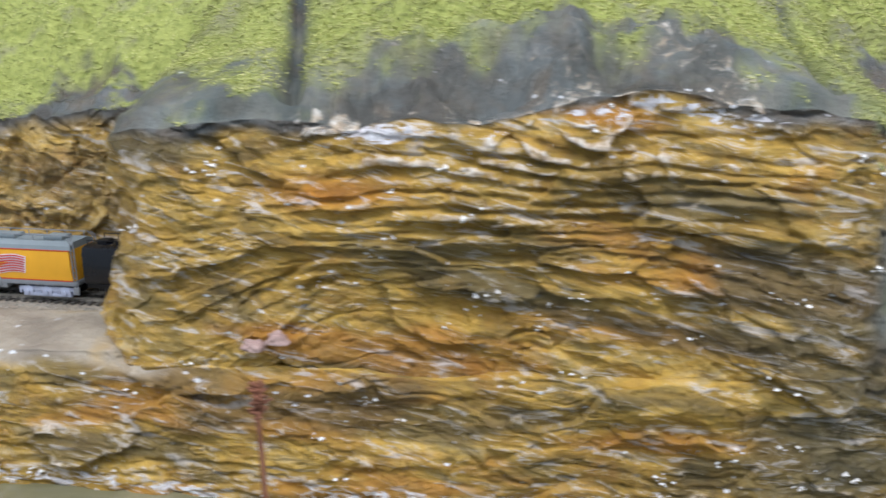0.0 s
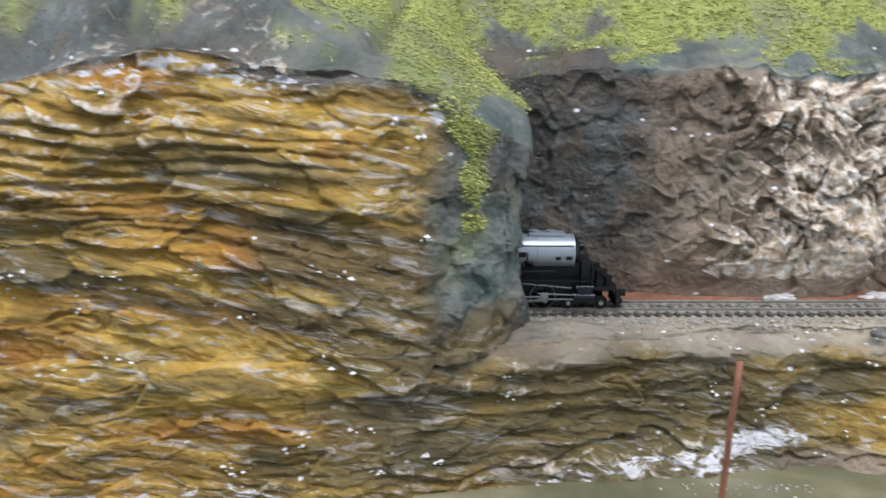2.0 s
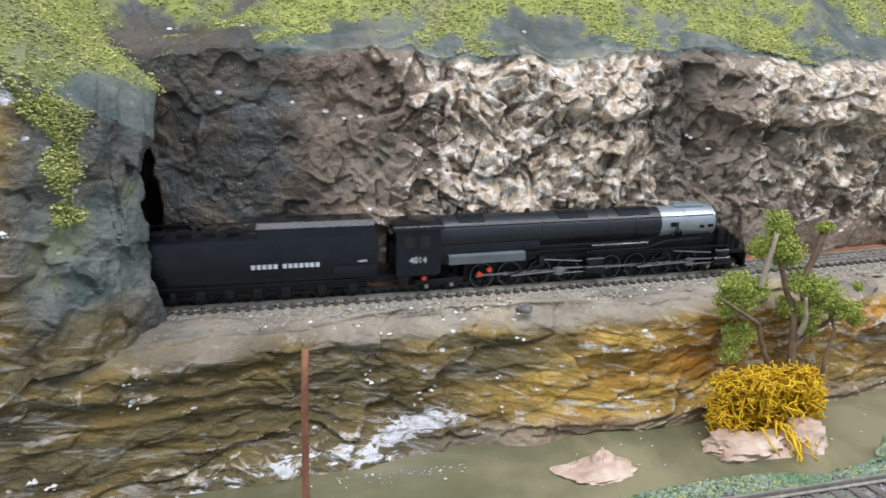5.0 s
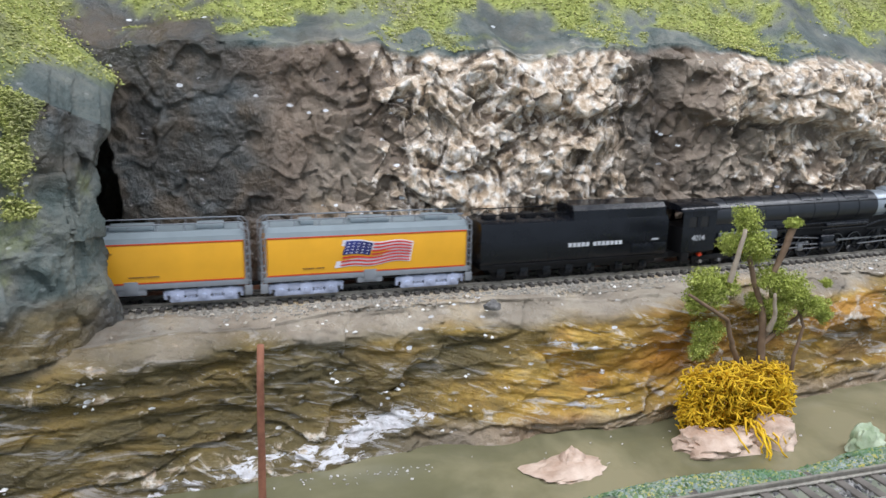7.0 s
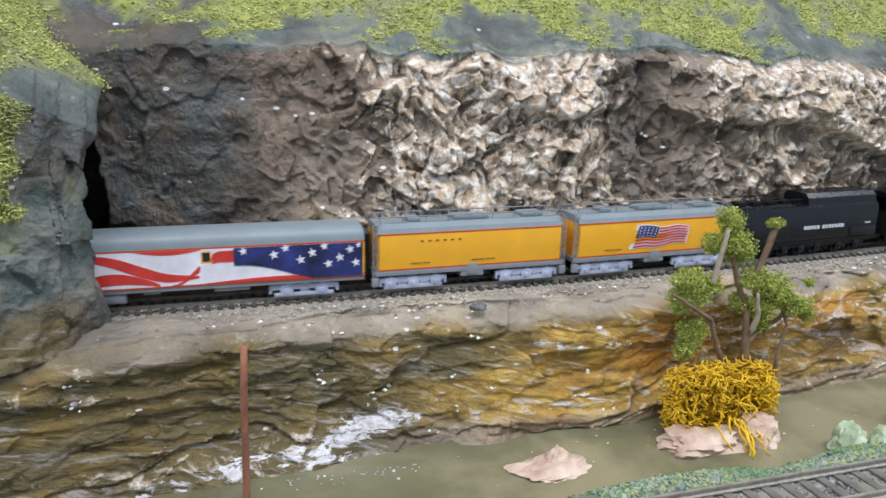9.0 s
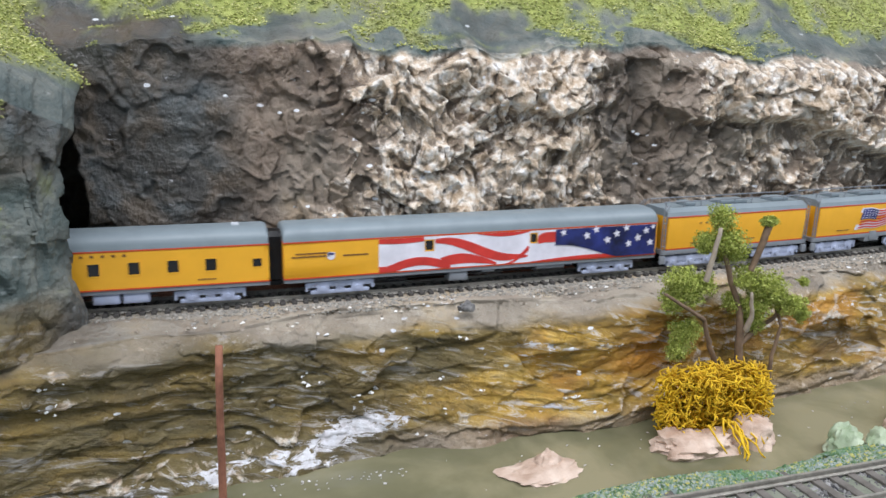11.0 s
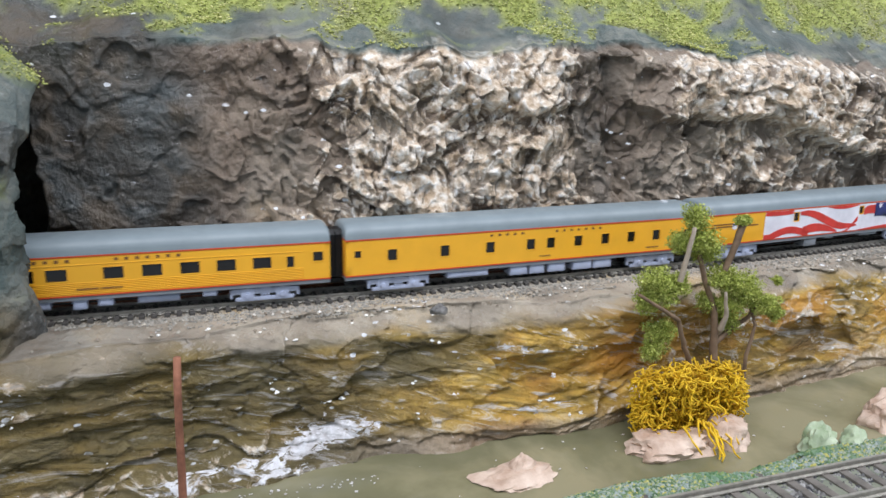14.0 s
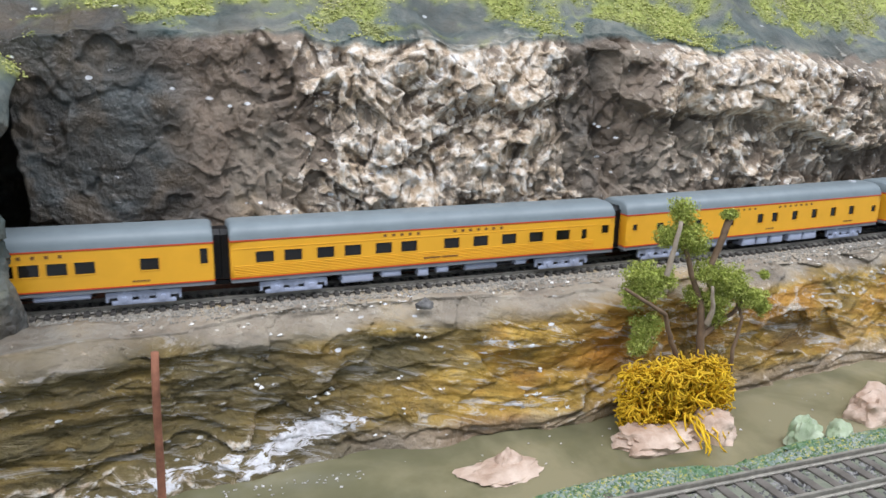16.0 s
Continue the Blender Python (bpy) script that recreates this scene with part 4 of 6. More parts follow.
def star(bm, x, z, size, y, turn=0.0):
    pts = []
    for k in range(10):
        a = math.pi / 2 + k * math.pi / 5 + turn
        q = size if k % 2 == 0 else size * 0.42
        pts.append((x + q * math.cos(a), z + q * math.sin(a)))
    f = bm.faces.new([bm.verts.new((px, y, pz)) for px, pz in pts])
    made = bmesh.ops.extrude_face_region(bm, geom=[f])
    bmesh.ops.translate(bm, vec=(0, -0.0012, 0), verts=[v for v in made["geom"] if isinstance(v, bmesh.types.BMVert)])
    bmesh.ops.recalc_face_normals(bm, faces=bm.faces)
    return bm


def letter_bars(parent, x, z, words, w, gap, h, material, y=-HALF, name="letter_bar", word_gap=2.2):
    """Lettering as plain blocks, a block a letter."""
    for n in words:
        for k in range(n):
            bm = B()
            box(bm, x, x + w, y - 0.0018, y + 0.001, z, z + h)
            part(name, bm, material, parent)
            x += w + gap
        x += gap * word_gap
    return x


def coach_shell(v, L, windows, flutes=False, body_x0=0.0):
    """Sides with openings, ends, roof, stripes, sill, diaphragms. x runs from 0 at the rear; the thing's middle is at L / 2."""
    m = L / 2
    z0, z1 = 0.078, 0.219
    win = [(a - m, b - m, c, d) for a, b, c, d in windows]
    bm = B()
    for s in (-1, 1):
        wall_with_openings(bm, -m, m, z0, z1, s * HALF, 0.007, win)
    for e in (-1, 1):
        x = e * m
        f = [bm.verts.new((x, y, z)) for y, z in ((-HALF, z0), (HALF, z0), (HALF, z1), (-HALF, z1))]
        bm.faces.new(f if e > 0 else f[::-1])
    bmesh.ops.remove_doubles(bm, verts=bm.verts, dist=1e-5)
    body = part("body", bm, YELLOW, v, "armour-yellow painted body shell", smooth=20)
    bm = B()
    box(bm, -m + 0.01, m - 0.01, -HALF + 0.0075, HALF - 0.0075, 0.082, 0.21)
    part("interior", bm, DARK, v)
    for a, b, c, d in win:
        for s in (-1, 1):
            bm = B()
            y = s * (HALF - 0.006)
            box(bm, a - 0.002, b + 0.002, min(y, y + s * 0.002), max(y, y + s * 0.002), c - 0.002, d + 0.002)
            pane = part("window_pane", bm, PANE, body, "dark glazed window")
            bm = B()
            for bx_ in ((a - 0.003, b + 0.003, c - 0.003, c), (a - 0.003, b + 0.003, d, d + 0.002), (a - 0.003, a, c, d), (b, b + 0.003, c, d)):
                y0, y1 = sorted((s * (HALF - 0.001), s * (HALF + 0.0014)))
                box(bm, bx_[0], bx_[1], y0, y1, bx_[2], bx_[3])
            part("window_frame", bm, YELLOW, body)
    if flutes:
        for k in range(7):
            bm = B()
            z = 0.088 + k * 0.0062
            for s in (-1, 1):
                rod(bm, (-m + 0.012, s * HALF, z), (m - 0.10, s * HALF, z), 0.0019, None, 6)
            part("flute", bm, YELLOW, body)
        bm = B()
        for s in (-1, 1):
            rod(bm, (-m + 0.012, s * HALF, 0.190), (m - 0.10, s * HALF, 0.190), 0.0016, None, 6)
        part("belt_rail", bm, YELLOW, body)
    bm = B()
    ends = [(0.0, 0.80), (0.004, 0.90), (0.010, 0.965), (0.018, 1.0)]
    stations = [(-m + d, q) for d, q in ends] + [(m - d, q) for d, q in reversed(ends)]
    rings = [[bm.verts.new((x, y * (0.94 + 0.06 * q), 0.221 + (z - 0.221) * q)) for y, z in roof_outline(0.221, 0.281, HALF + 0.001)] for x, q in stations]
    for p, q in zip(rings, rings[1:]):
        for i in range(len(p)):
            j = (i + 1) % len(p)
            bm.faces.new((p[i], p[j], q[j], q[i]))
    bm.faces.new(rings[0][::-1])
    bm.faces.new(rings[-1])
    bmesh.ops.recalc_face_normals(bm, faces=bm.faces)
    part("roof", bm, ROOF, v, "blue-grey painted rounded roof", smooth=60)
    for z, w in ((0.2165, 0.0062), (0.0770, 0.0055)):
        bm = B()
        box(bm, -m - 0.001, m + 0.001, -HALF - 0.0016, HALF + 0.0016, z, z + w, 0.0008)
        part("stripe", bm, REDLINE, v, "thin red line")
    bm = B()
    box(bm, -m, m, -HALF + 0.002, HALF - 0.002, 0.062, 0.0772, 0.002)
    part("sill", bm, SILL, v, "grey side sill")
    for e in (-1, 1):
        bm = B()
        outline = [(-0.046, 0.07), (0.046, 0.07), (0.046, 0.236), (0.03, 0.254), (-0.03, 0.254), (-0.046, 0.236)]
        x0 = e * m
        for k in range(3):
            extrude_profile(bm, [(y * (1 - 0.05 * (k % 2)), z) for y, z in outline], *sorted((x0 + e * 0.009 * k, x0 + e * 0.009 * (k + 1))))
        part("diaphragm", bm, DARK, v, "dark end diaphragm")
        bm = B()
        box(bm, *sorted((x0, x0 + e * 0.032)), -0.009, 0.009, 0.036, 0.054, 0.003)
        rod(bm, (x0 - e * 0.12, 0, 0.046), (x0 + e * 0.02, 0, 0.046), 0.006, None, 8)
        part("coupler", bm, DARK, v)
    return body


def underbody(v, L, boxes, material):
    m = L / 2
    for a, b, zlo, y0, y1 in boxes:
        bm = B()
        box(bm, a - m, b - m, y0, y1, zlo, 0.064, 0.004)
        box(bm, a - m + 0.006, b - m - 0.006, y0 - 0.002, y0 + 0.002, zlo + 0.006, 0.056, 0.001)
        part("underfloor_box", bm, material, v)
    bm = B()
    box(bm, -m + 0.03, m - 0.03, -0.05, 0.05, 0.05, 0.0635, 0.003)
    for y in (-0.058, 0.058):
        rod(bm, (-m + 0.4, y, 0.045), (m - 0.4, y, 0.045), 0.003, None, 7)
    part("underframe", bm, DARK, v)


def roof_vents(v, L, places):
    for x in places:
        bm = B()
        box(bm, x - L / 2 - 0.014, x - L / 2 + 0.014, -0.018, 0.012, 0.275, 0.288, 0.003)
        part("roof_vent", bm, SILVER_LETTER if len(places) == 1 else ROOF, v, "pale roof vent")


def sleeper_coach(rear):
    L = 1.615
    v = vehicle("sleeping_coach", rear, L, "armour-yellow sleeping coach with grey roof and small square windows", "railway coach")
    big = [0.185, 0.404, 0.602, 0.786, 0.880, 1.012, 1.145, 1.277, 1.408]
    wins = [(0.034, 0.060, 0.150, 0.178)] + [(x - 0.019, x + 0.019, 0.131, 0.176) for x in big] + [(1.556, 1.588, 0.136, 0.168)]
    coach_shell(v, L, wins)
    letter_bars(v, 0.60 - L / 2, 0.199, [5], 0.011, 0.024, 0.009, LETTER)
    letter_bars(v, 0.90 - L / 2, 0.199, [7], 0.011, 0.024, 0.009, LETTER)
    letter_bars(v, 0.83 - L / 2, 0.097, [4], 0.008, 0.005, 0.006, LETTER)
    letter_bars(v, 1.36 - L / 2, 0.097, [6], 0.007, 0.004, 0.006, LETTER)
    truck(v, 0.215 - L / 2, 2, 0.255)
    truck(v, 1.40 - L / 2, 2, 0.255)
    underbody(v, L, [(0.42, 0.60, 0.034, -0.085, 0.085), (0.70, 0.78, 0.022, -0.085, -0.02), (0.79, 0.86, 0.022, -0.085, -0.02), (0.88, 0.96, 0.022, -0.085, -0.02), (1.0, 1.09, 0.022, -0.085, -0.02), (1.10, 1.19, 0.022, -0.085, -0.02)], TRUCK)
    roof_vents(v, L, [1.50])
    return v


def lounge_coach(rear):
    L = 1.615
    v = vehicle("lounge_coach", rear, L, "armour-yellow fluted coach with grey roof and a row of wide windows", "railway coach")
    wide = [0.122, 0.226, 0.348, 0.453, 0.576, 0.679, 0.859, 0.985, 1.112, 1.237, 1.364]
    wins = [(x - 0.033, x + 0.033, 0.134, 0.177) for x in wide] + [(1.454, 1.480, 0.132, 0.174), (1.552, 1.588, 0.150, 0.186)]
    coach_shell(v, L, wins, flutes=True)
    letter_bars(v, 0.575 - L / 2, 0.200, [5], 0.012, 0.022, 0.010, LETTER)
    letter_bars(v, 0.865 - L / 2, 0.200, [7], 0.012, 0.022, 0.010, LETTER)
    letter_bars(v, 0.74 - L / 2, 0.100, [7, 7], 0.007, 0.003, 0.007, LETTER, y=-HALF - 0.0015)
    truck(v, 0.228 - L / 2, 2, 0.255)
    truck(v, 1.372 - L / 2, 2, 0.255)
    underbody(v, L, [(0.41, 0.535, 0.024, -0.085, 0.0), (0.57, 0.65, 0.034, -0.085, 0.0), (0.72, 0.765, 0.026, -0.085, -0.04), (0.80, 0.85, 0.034, -0.085, -0.03), (1.15, 1.20, 0.04, -0.085, -0.03)], TRUCK)
    bm = B()
    rod(bm, (0.93 - L / 2, -0.06, 0.042), (1.07 - L / 2, -0.06, 0.042), 0.015, None, 14)
    part("air_tank", bm, TRUCK, v, "grey cylindrical air tank")
    return v


def diner_coach(rear):
    L = 1.615
    v = vehicle("dining_coach", rear, L, "armour-yellow coach with grey roof, wide windows and a tall end window", "railway coach")
    wins = [(x - 0.032, x + 0.032, 0.134, 0.177) for x in (0.16, 0.28, 0.40, 0.52, 0.70, 0.82, 0.94, 1.018, 1.104, 1.191)] + [(1.368, 1.430, 0.134, 0.177), (1.569, 1.595, 0.144, 0.201)]
    coach_shell(v, L, wins)
    letter_bars(v, 0.86 - L / 2, 0.196, [7], 0.012, 0.030, 0.011, LETTER)
    letter_bars(v, 1.34 - L / 2, 0.094, [5], 0.008, 0.004, 0.006, LETTER)
    truck(v, 0.228 - L / 2, 2, 0.255)
    truck(v, 1.372 - L / 2, 2, 0.255)
    underbody(v, L, [(0.45, 0.60, 0.026, -0.085, 0.0), (0.75, 0.95, 0.03, -0.085, 0.0), (1.02, 1.20, 0.04, -0.085, 0.0)], TRUCK)
    return v


def baggage_car(rear):
    L = 1.62
    m = L / 2
    v = vehicle("baggage_car", rear, L, "baggage car with a printed waving flag mural and grey roof", "railway coach")
    body = coach_shell(v, L, [(0.555, 0.588, 0.160, 0.200), (1.012, 1.040, 0.166, 0.203)])
    y = -HALF - 0.0006
    lo, hi = 0.0832, 0.2158

    def span(a, b, n=40):
        return [a - m + (b - a) * k / n for k in range(n + 1)]

    def holes(xs, zlo, zhi, yy, material, name):
        bm = strip(B(), xs, lambda x: min(max(zlo(x + m), lo), hi), lambda x: min(max(zhi(x + m), lo), hi), yy)
        part(name, bm, material, body)

    # white ground, in pieces round the two small windows
    for a, b, c, d in ((0.365, 0.551, lo, hi), (0.551, 0.592, lo, 0.156), (0.551, 0.592, 0.204, hi), (0.592, 1.008, lo, hi), (1.008, 1.044, lo, 0.162), (1.008, 1.044, 0.207, hi), (1.044, 1.612, lo, hi)):
        holes(span(a, b, 12), lambda x: c, lambda x: d, y, FLAG_WHITE, "mural_ground")

    y2 = y - 0.0014
    def band(a, b, mid, half):
        """A red fold: its middle line and half width along the car."""
        holes(span(a, b, 48), lambda x: mid(x) - half(x), lambda x: mid(x) + half(x), y2, FLAG_RED, "mural_stripe")

    def bow(x, a, b):
        return math.sin(math.pi * min(max((x - a) / (b - a), 0), 1))

    band(0.365, 0.548, lambda x: 0.216 - 0.01 * bow(x, 0.3, 0.6), lambda x: 0.012)
    band(0.365, 0.66, lambda x: 0.088 + 0.030 * bow(x, 0.40, 0.66), lambda x: 0.017)
    band(0.596, 1.000, lambda x: 0.196 - 0.085 * step(0.62, 0.92, x), lambda x: 0.004 + 0.017 * bow(x, 0.56, 1.0))
    band(0.62, 0.86, lambda x: 0.088 + 0.030 * bow(x, 0.55, 0.86), lambda x: 0.003 + 0.018 * bow(x, 0.5, 0.87))
    band(0.76, 1.006, lambda x: 0.221 - 0.010 * bow(x, 0.76, 1.02), lambda x: 0.011 * bow(x, 0.74, 1.06))
    band(0.90, 1.13, lambda x: 0.080 + 0.105 * step(0.90, 1.08, x), lambda x: 0.005 + 0.017 * step(0.92, 1.1, x) if not 1.005 < x < 1.047 else 0.0)
    band(1.00, 1.60, lambda x: lo, lambda x: 0.015 * bow(x, 1.0, 1.62))
    y3 = y - 0.0028
    holes(span(1.125, 1.612), lambda x: 0.148 - 0.075 * step(1.15, 1.5, x), lambda x: hi, y3, FLAG_BLUE, "mural_canton")
    y4 = y - 0.0042
    for sx, sz, q in ((1.16, 0.202, 0.013), (1.272, 0.183, 0.015), (1.315, 0.207, 0.014), (1.372, 0.158, 0.015), (1.416, 0.184, 0.015), (1.462, 0.207, 0.013), (1.478, 0.137, 0.014), (1.522, 0.160, 0.015), (1.562, 0.190, 0.014), (1.585, 0.136, 0.014), (1.595, 0.206, 0.010)):
        part("mural_star", star(B(), sx - m, sz, q * 1.3, y4, 0.2), FLAG_WHITE, body)
    letter_bars(v, 0.045 - m, 0.172, [9], 0.012, 0.0025, 0.006, LETTER)
    letter_bars(v, 0.03 - m, 0.160, [10], 0.012, 0.0025, 0.006, LETTER)
    letter_bars(v, 0.225 - m, 0.158, [8], 0.010, 0.0025, 0.006, LETTER)
    bm = strip(B(), [0.163 - m, 0.17 - m, 0.178 - m, 0.186 - m, 0.193 - m], lambda x: 0.146 + 18 * (x + m - 0.178) ** 2 * 2, lambda x: 0.176, y)
    part("shield_plate", bm, FLAG_WHITE, v, "small pale shield emblem")
    bm = strip(B(), [0.166 - m, 0.19 - m], lambda x: 0.166, lambda x: 0.174, y - 0.0014)
    part("shield_band", bm, FLAG_BLUE, v)
    truck(v, 0.215 - m, 2, 0.27)
    truck(v, 1.385 - m, 2, 0.27)
    underbody(v, L, [(0.66, 0.74, 0.022, -0.085, -0.02), (0.80, 0.86, 0.05, -0.085, -0.02), (1.05, 1.18, 0.046, -0.085, -0.02)], SILL)
    return v


def tank_side(z):
    """Half width of the canteen's bellied side at a height."""
    k = (z - 0.09) / 0.15
    return 0.086 + 0.010 * math.sin(min(max(k, 0), 1) * math.pi * 0.62 + 0.25)


def canteen(rear, L, flag):
    m = L / 2
    v = vehicle("water_tender", rear, L, "yellow canteen water tender " + ("with a waving flag print" if flag else "with plain bellied sides"), "railway tender")
    zs = [0.088 + 0.148 * k / 9 for k in range(10)]
    prof = [(-tank_side(z), z) for z in zs] + [(tank_side(z), z) for z in reversed(zs)]
    part("tank", extrude_profile(B(), prof, -m + 0.03, m - 0.03), YELLOW, v, "bellied armour-yellow water tank", smooth=50)
    deck = [(-0.094, 0.240), (-0.088, 0.258), (-0.062, 0.273), (0.062, 0.273), (0.088, 0.258), (0.094, 0.240)]
    part("deck", extrude_profile(B(), deck, -m + 0.024, m - 0.024), ROOF, v, "blue-grey tank deck", smooth=20)
    for z, w, g in ((0.2345, 0.0055, 0.0018), (0.0880, 0.006, 0.0012)):
        bm = B()
        h = tank_side(z) + g
        box(bm, -m + 0.03, m - 0.03, -h, h, z, z + w, 0.0008)
        part("stripe", bm, REDLINE, v, "thin red line")
    bm = B()
    box(bm, -m + 0.012, m - 0.012, -0.090, 0.090, 0.066, 0.0875, 0.003)
    part("frame", bm, SILL, v, "grey side frame")
    for e in (-1, 1):
        for s in (-1, 1):
            bm = B()
            x = e * (m - 0.014)
            for dx in (-0.008, 0.008):
                rod(bm, (x + dx, s * 0.088, 0.04), (x + dx, s * 0.090, 0.27), 0.0028, None, 7)
                rod(bm, (x + dx, s * 0.090, 0.27), (x + dx - e * 0.02, s * 0.082, 0.292), 0.0026, None, 7)
            for k in range(9):
                rod(bm, (x - 0.008, s * 0.089, 0.055 + 0.026 * k), (x + 0.008, s * 0.089, 0.055 + 0.026 * k), 0.002, None, 6)
            box(bm, x - 0.014, x + 0.014, s * 0.089 - 0.006, s * 0.089 + 0.006, 0.026, 0.062, 0.003)
            part("ladder", bm, SILL, v, "grey corner ladder and step")
        bm = B()
        box(bm, *sorted((e * (m - 0.03), e * (m - 0.024))), -0.084, 0.084, 0.085, 0.24)
        part("end_plate", bm, YELLOW, v)
        bm = B()
        box(bm, *sorted((e * (m - 0.01), e * (m + 0.03))), -0.008, 0.008, 0.036, 0.052, 0.002)
        part("coupler", bm, DARK, v)
    bm = B()
    for s in (-1, 1):
        rod(bm, (-m + 0.03, s * 0.052, 0.298), (m - 0.03, s * 0.052, 0.298), 0.0028, None, 7)
        for k in range(9):
            x = -m + 0.04 + (L - 0.08) * k / 8
            rod(bm, (x, s * 0.052, 0.271), (x, s * 0.052, 0.298), 0.0022, None, 6)
    part("handrail", bm, SILL, v, "grey deck handrail")
    for a, b in ((-0.62, -0.50), (-0.16, 0.20), (0.55, 0.78)):
        bm = B()
        box(bm, a * m, b * m, -0.038, 0.038, 0.272, 0.290, 0.004)
        part("hatch", bm, ROOF, v, "raised grey deck hatch")
    for xc in (-0.235, 0.235):
        truck(v, xc * L / 0.8, 3, 0.285)
    bm = B()
    box(bm, -0.05, 0.05, -0.088, 0.088, 0.044, 0.068, 0.003)
    box(bm, -0.025, 0.025, -0.092, 0.092, 0.052, 0.098, 0.003)
    part("valve_box", bm, SILL, v)
    bm = B()
    box(bm, -m + 0.05, m - 0.05, -0.05, 0.05, 0.046, 0.067, 0.003)
    part("underframe", bm, DARK, v)
    if flag:
        x0, x1, z0, tall = 0.296 - m, 0.575 - m, 0.116, 0.100

        def fly(a, b):
            """A point of the print: a along the fly, b up the hoist, both 0 to 1."""
            x = x0 + a * (x1 - x0) + 0.030 * b * (1 - 0.6 * a)
            z = z0 + 0.012 * a + b * (tall - 0.026 * a) + 0.0055 * math.sin(a * 9.0 + 0.6) * min(1, a * 3)
            return x, z

        def patch(bm, a0, a1, b0, b1, proud, n=24):
            low, high = [], []
            for k in range(n + 1):
                a = a0 + (a1 - a0) * k / n
                for b, row in ((b0, low), (b1, high)):
                    x, z = fly(a, b)
                    row.append(bm.verts.new((x, -tank_side(z) - proud, z)))
            for k in range(n):
                bm.faces.new((low[k], low[k + 1], high[k + 1], high[k]))
            made = bmesh.ops.extrude_face_region(bm, geom=list(bm.faces))
            bmesh.ops.translate(bm, vec=(0, -0.001, 0), verts=[q for q in made["geom"] if isinstance(q, bmesh.types.BMVert)])
            bmesh.ops.recalc_face_normals(bm, faces=bm.faces)
            return bm

        part("flag_ground", patch(B(), -0.05, 1.02, -0.05, 1.05, 0.0006), FLAG_WHITE, v, "white ground of the waving flag print")
        for k in range(7):
            b = k / 6.5
            part("flag_stripe", patch(B(), 0.02 if k < 3 else 0.42, 1.0, b, b + 0.072, 0.0018), FLAG_RED, v, "red stripe")
        part("flag_canton", patch(B(), 0.0, 0.40, 0.46, 1.0, 0.0018), FLAG_BLUE, v, "dark blue canton")
        for i in range(4):
            for j in range(5):
                sx, sz = fly(0.05 + 0.075 * j, 0.53 + 0.125 * i)
                part("flag_star", star(B(), sx, sz, 0.0042, -tank_side(sz) - 0.0030), FLAG_WHITE, v)
    letter_bars(v, 0.16 - m, 0.113, [4, 3], 0.008, 0.003, 0.004, LETTER, y=-tank_side(0.113) - 0.001)
    if not flag:
        letter_bars(v, 0.20 - m, 0.203, [6], 0.010, 0.022, 0.006, LETTER, y=-tank_side(0.203) - 0.001)
        letter_bars(v, 0.42 - m, 0.113, [5, 4], 0.008, 0.003, 0.004, LETTER, y=-tank_side(0.113) - 0.001)
    return v


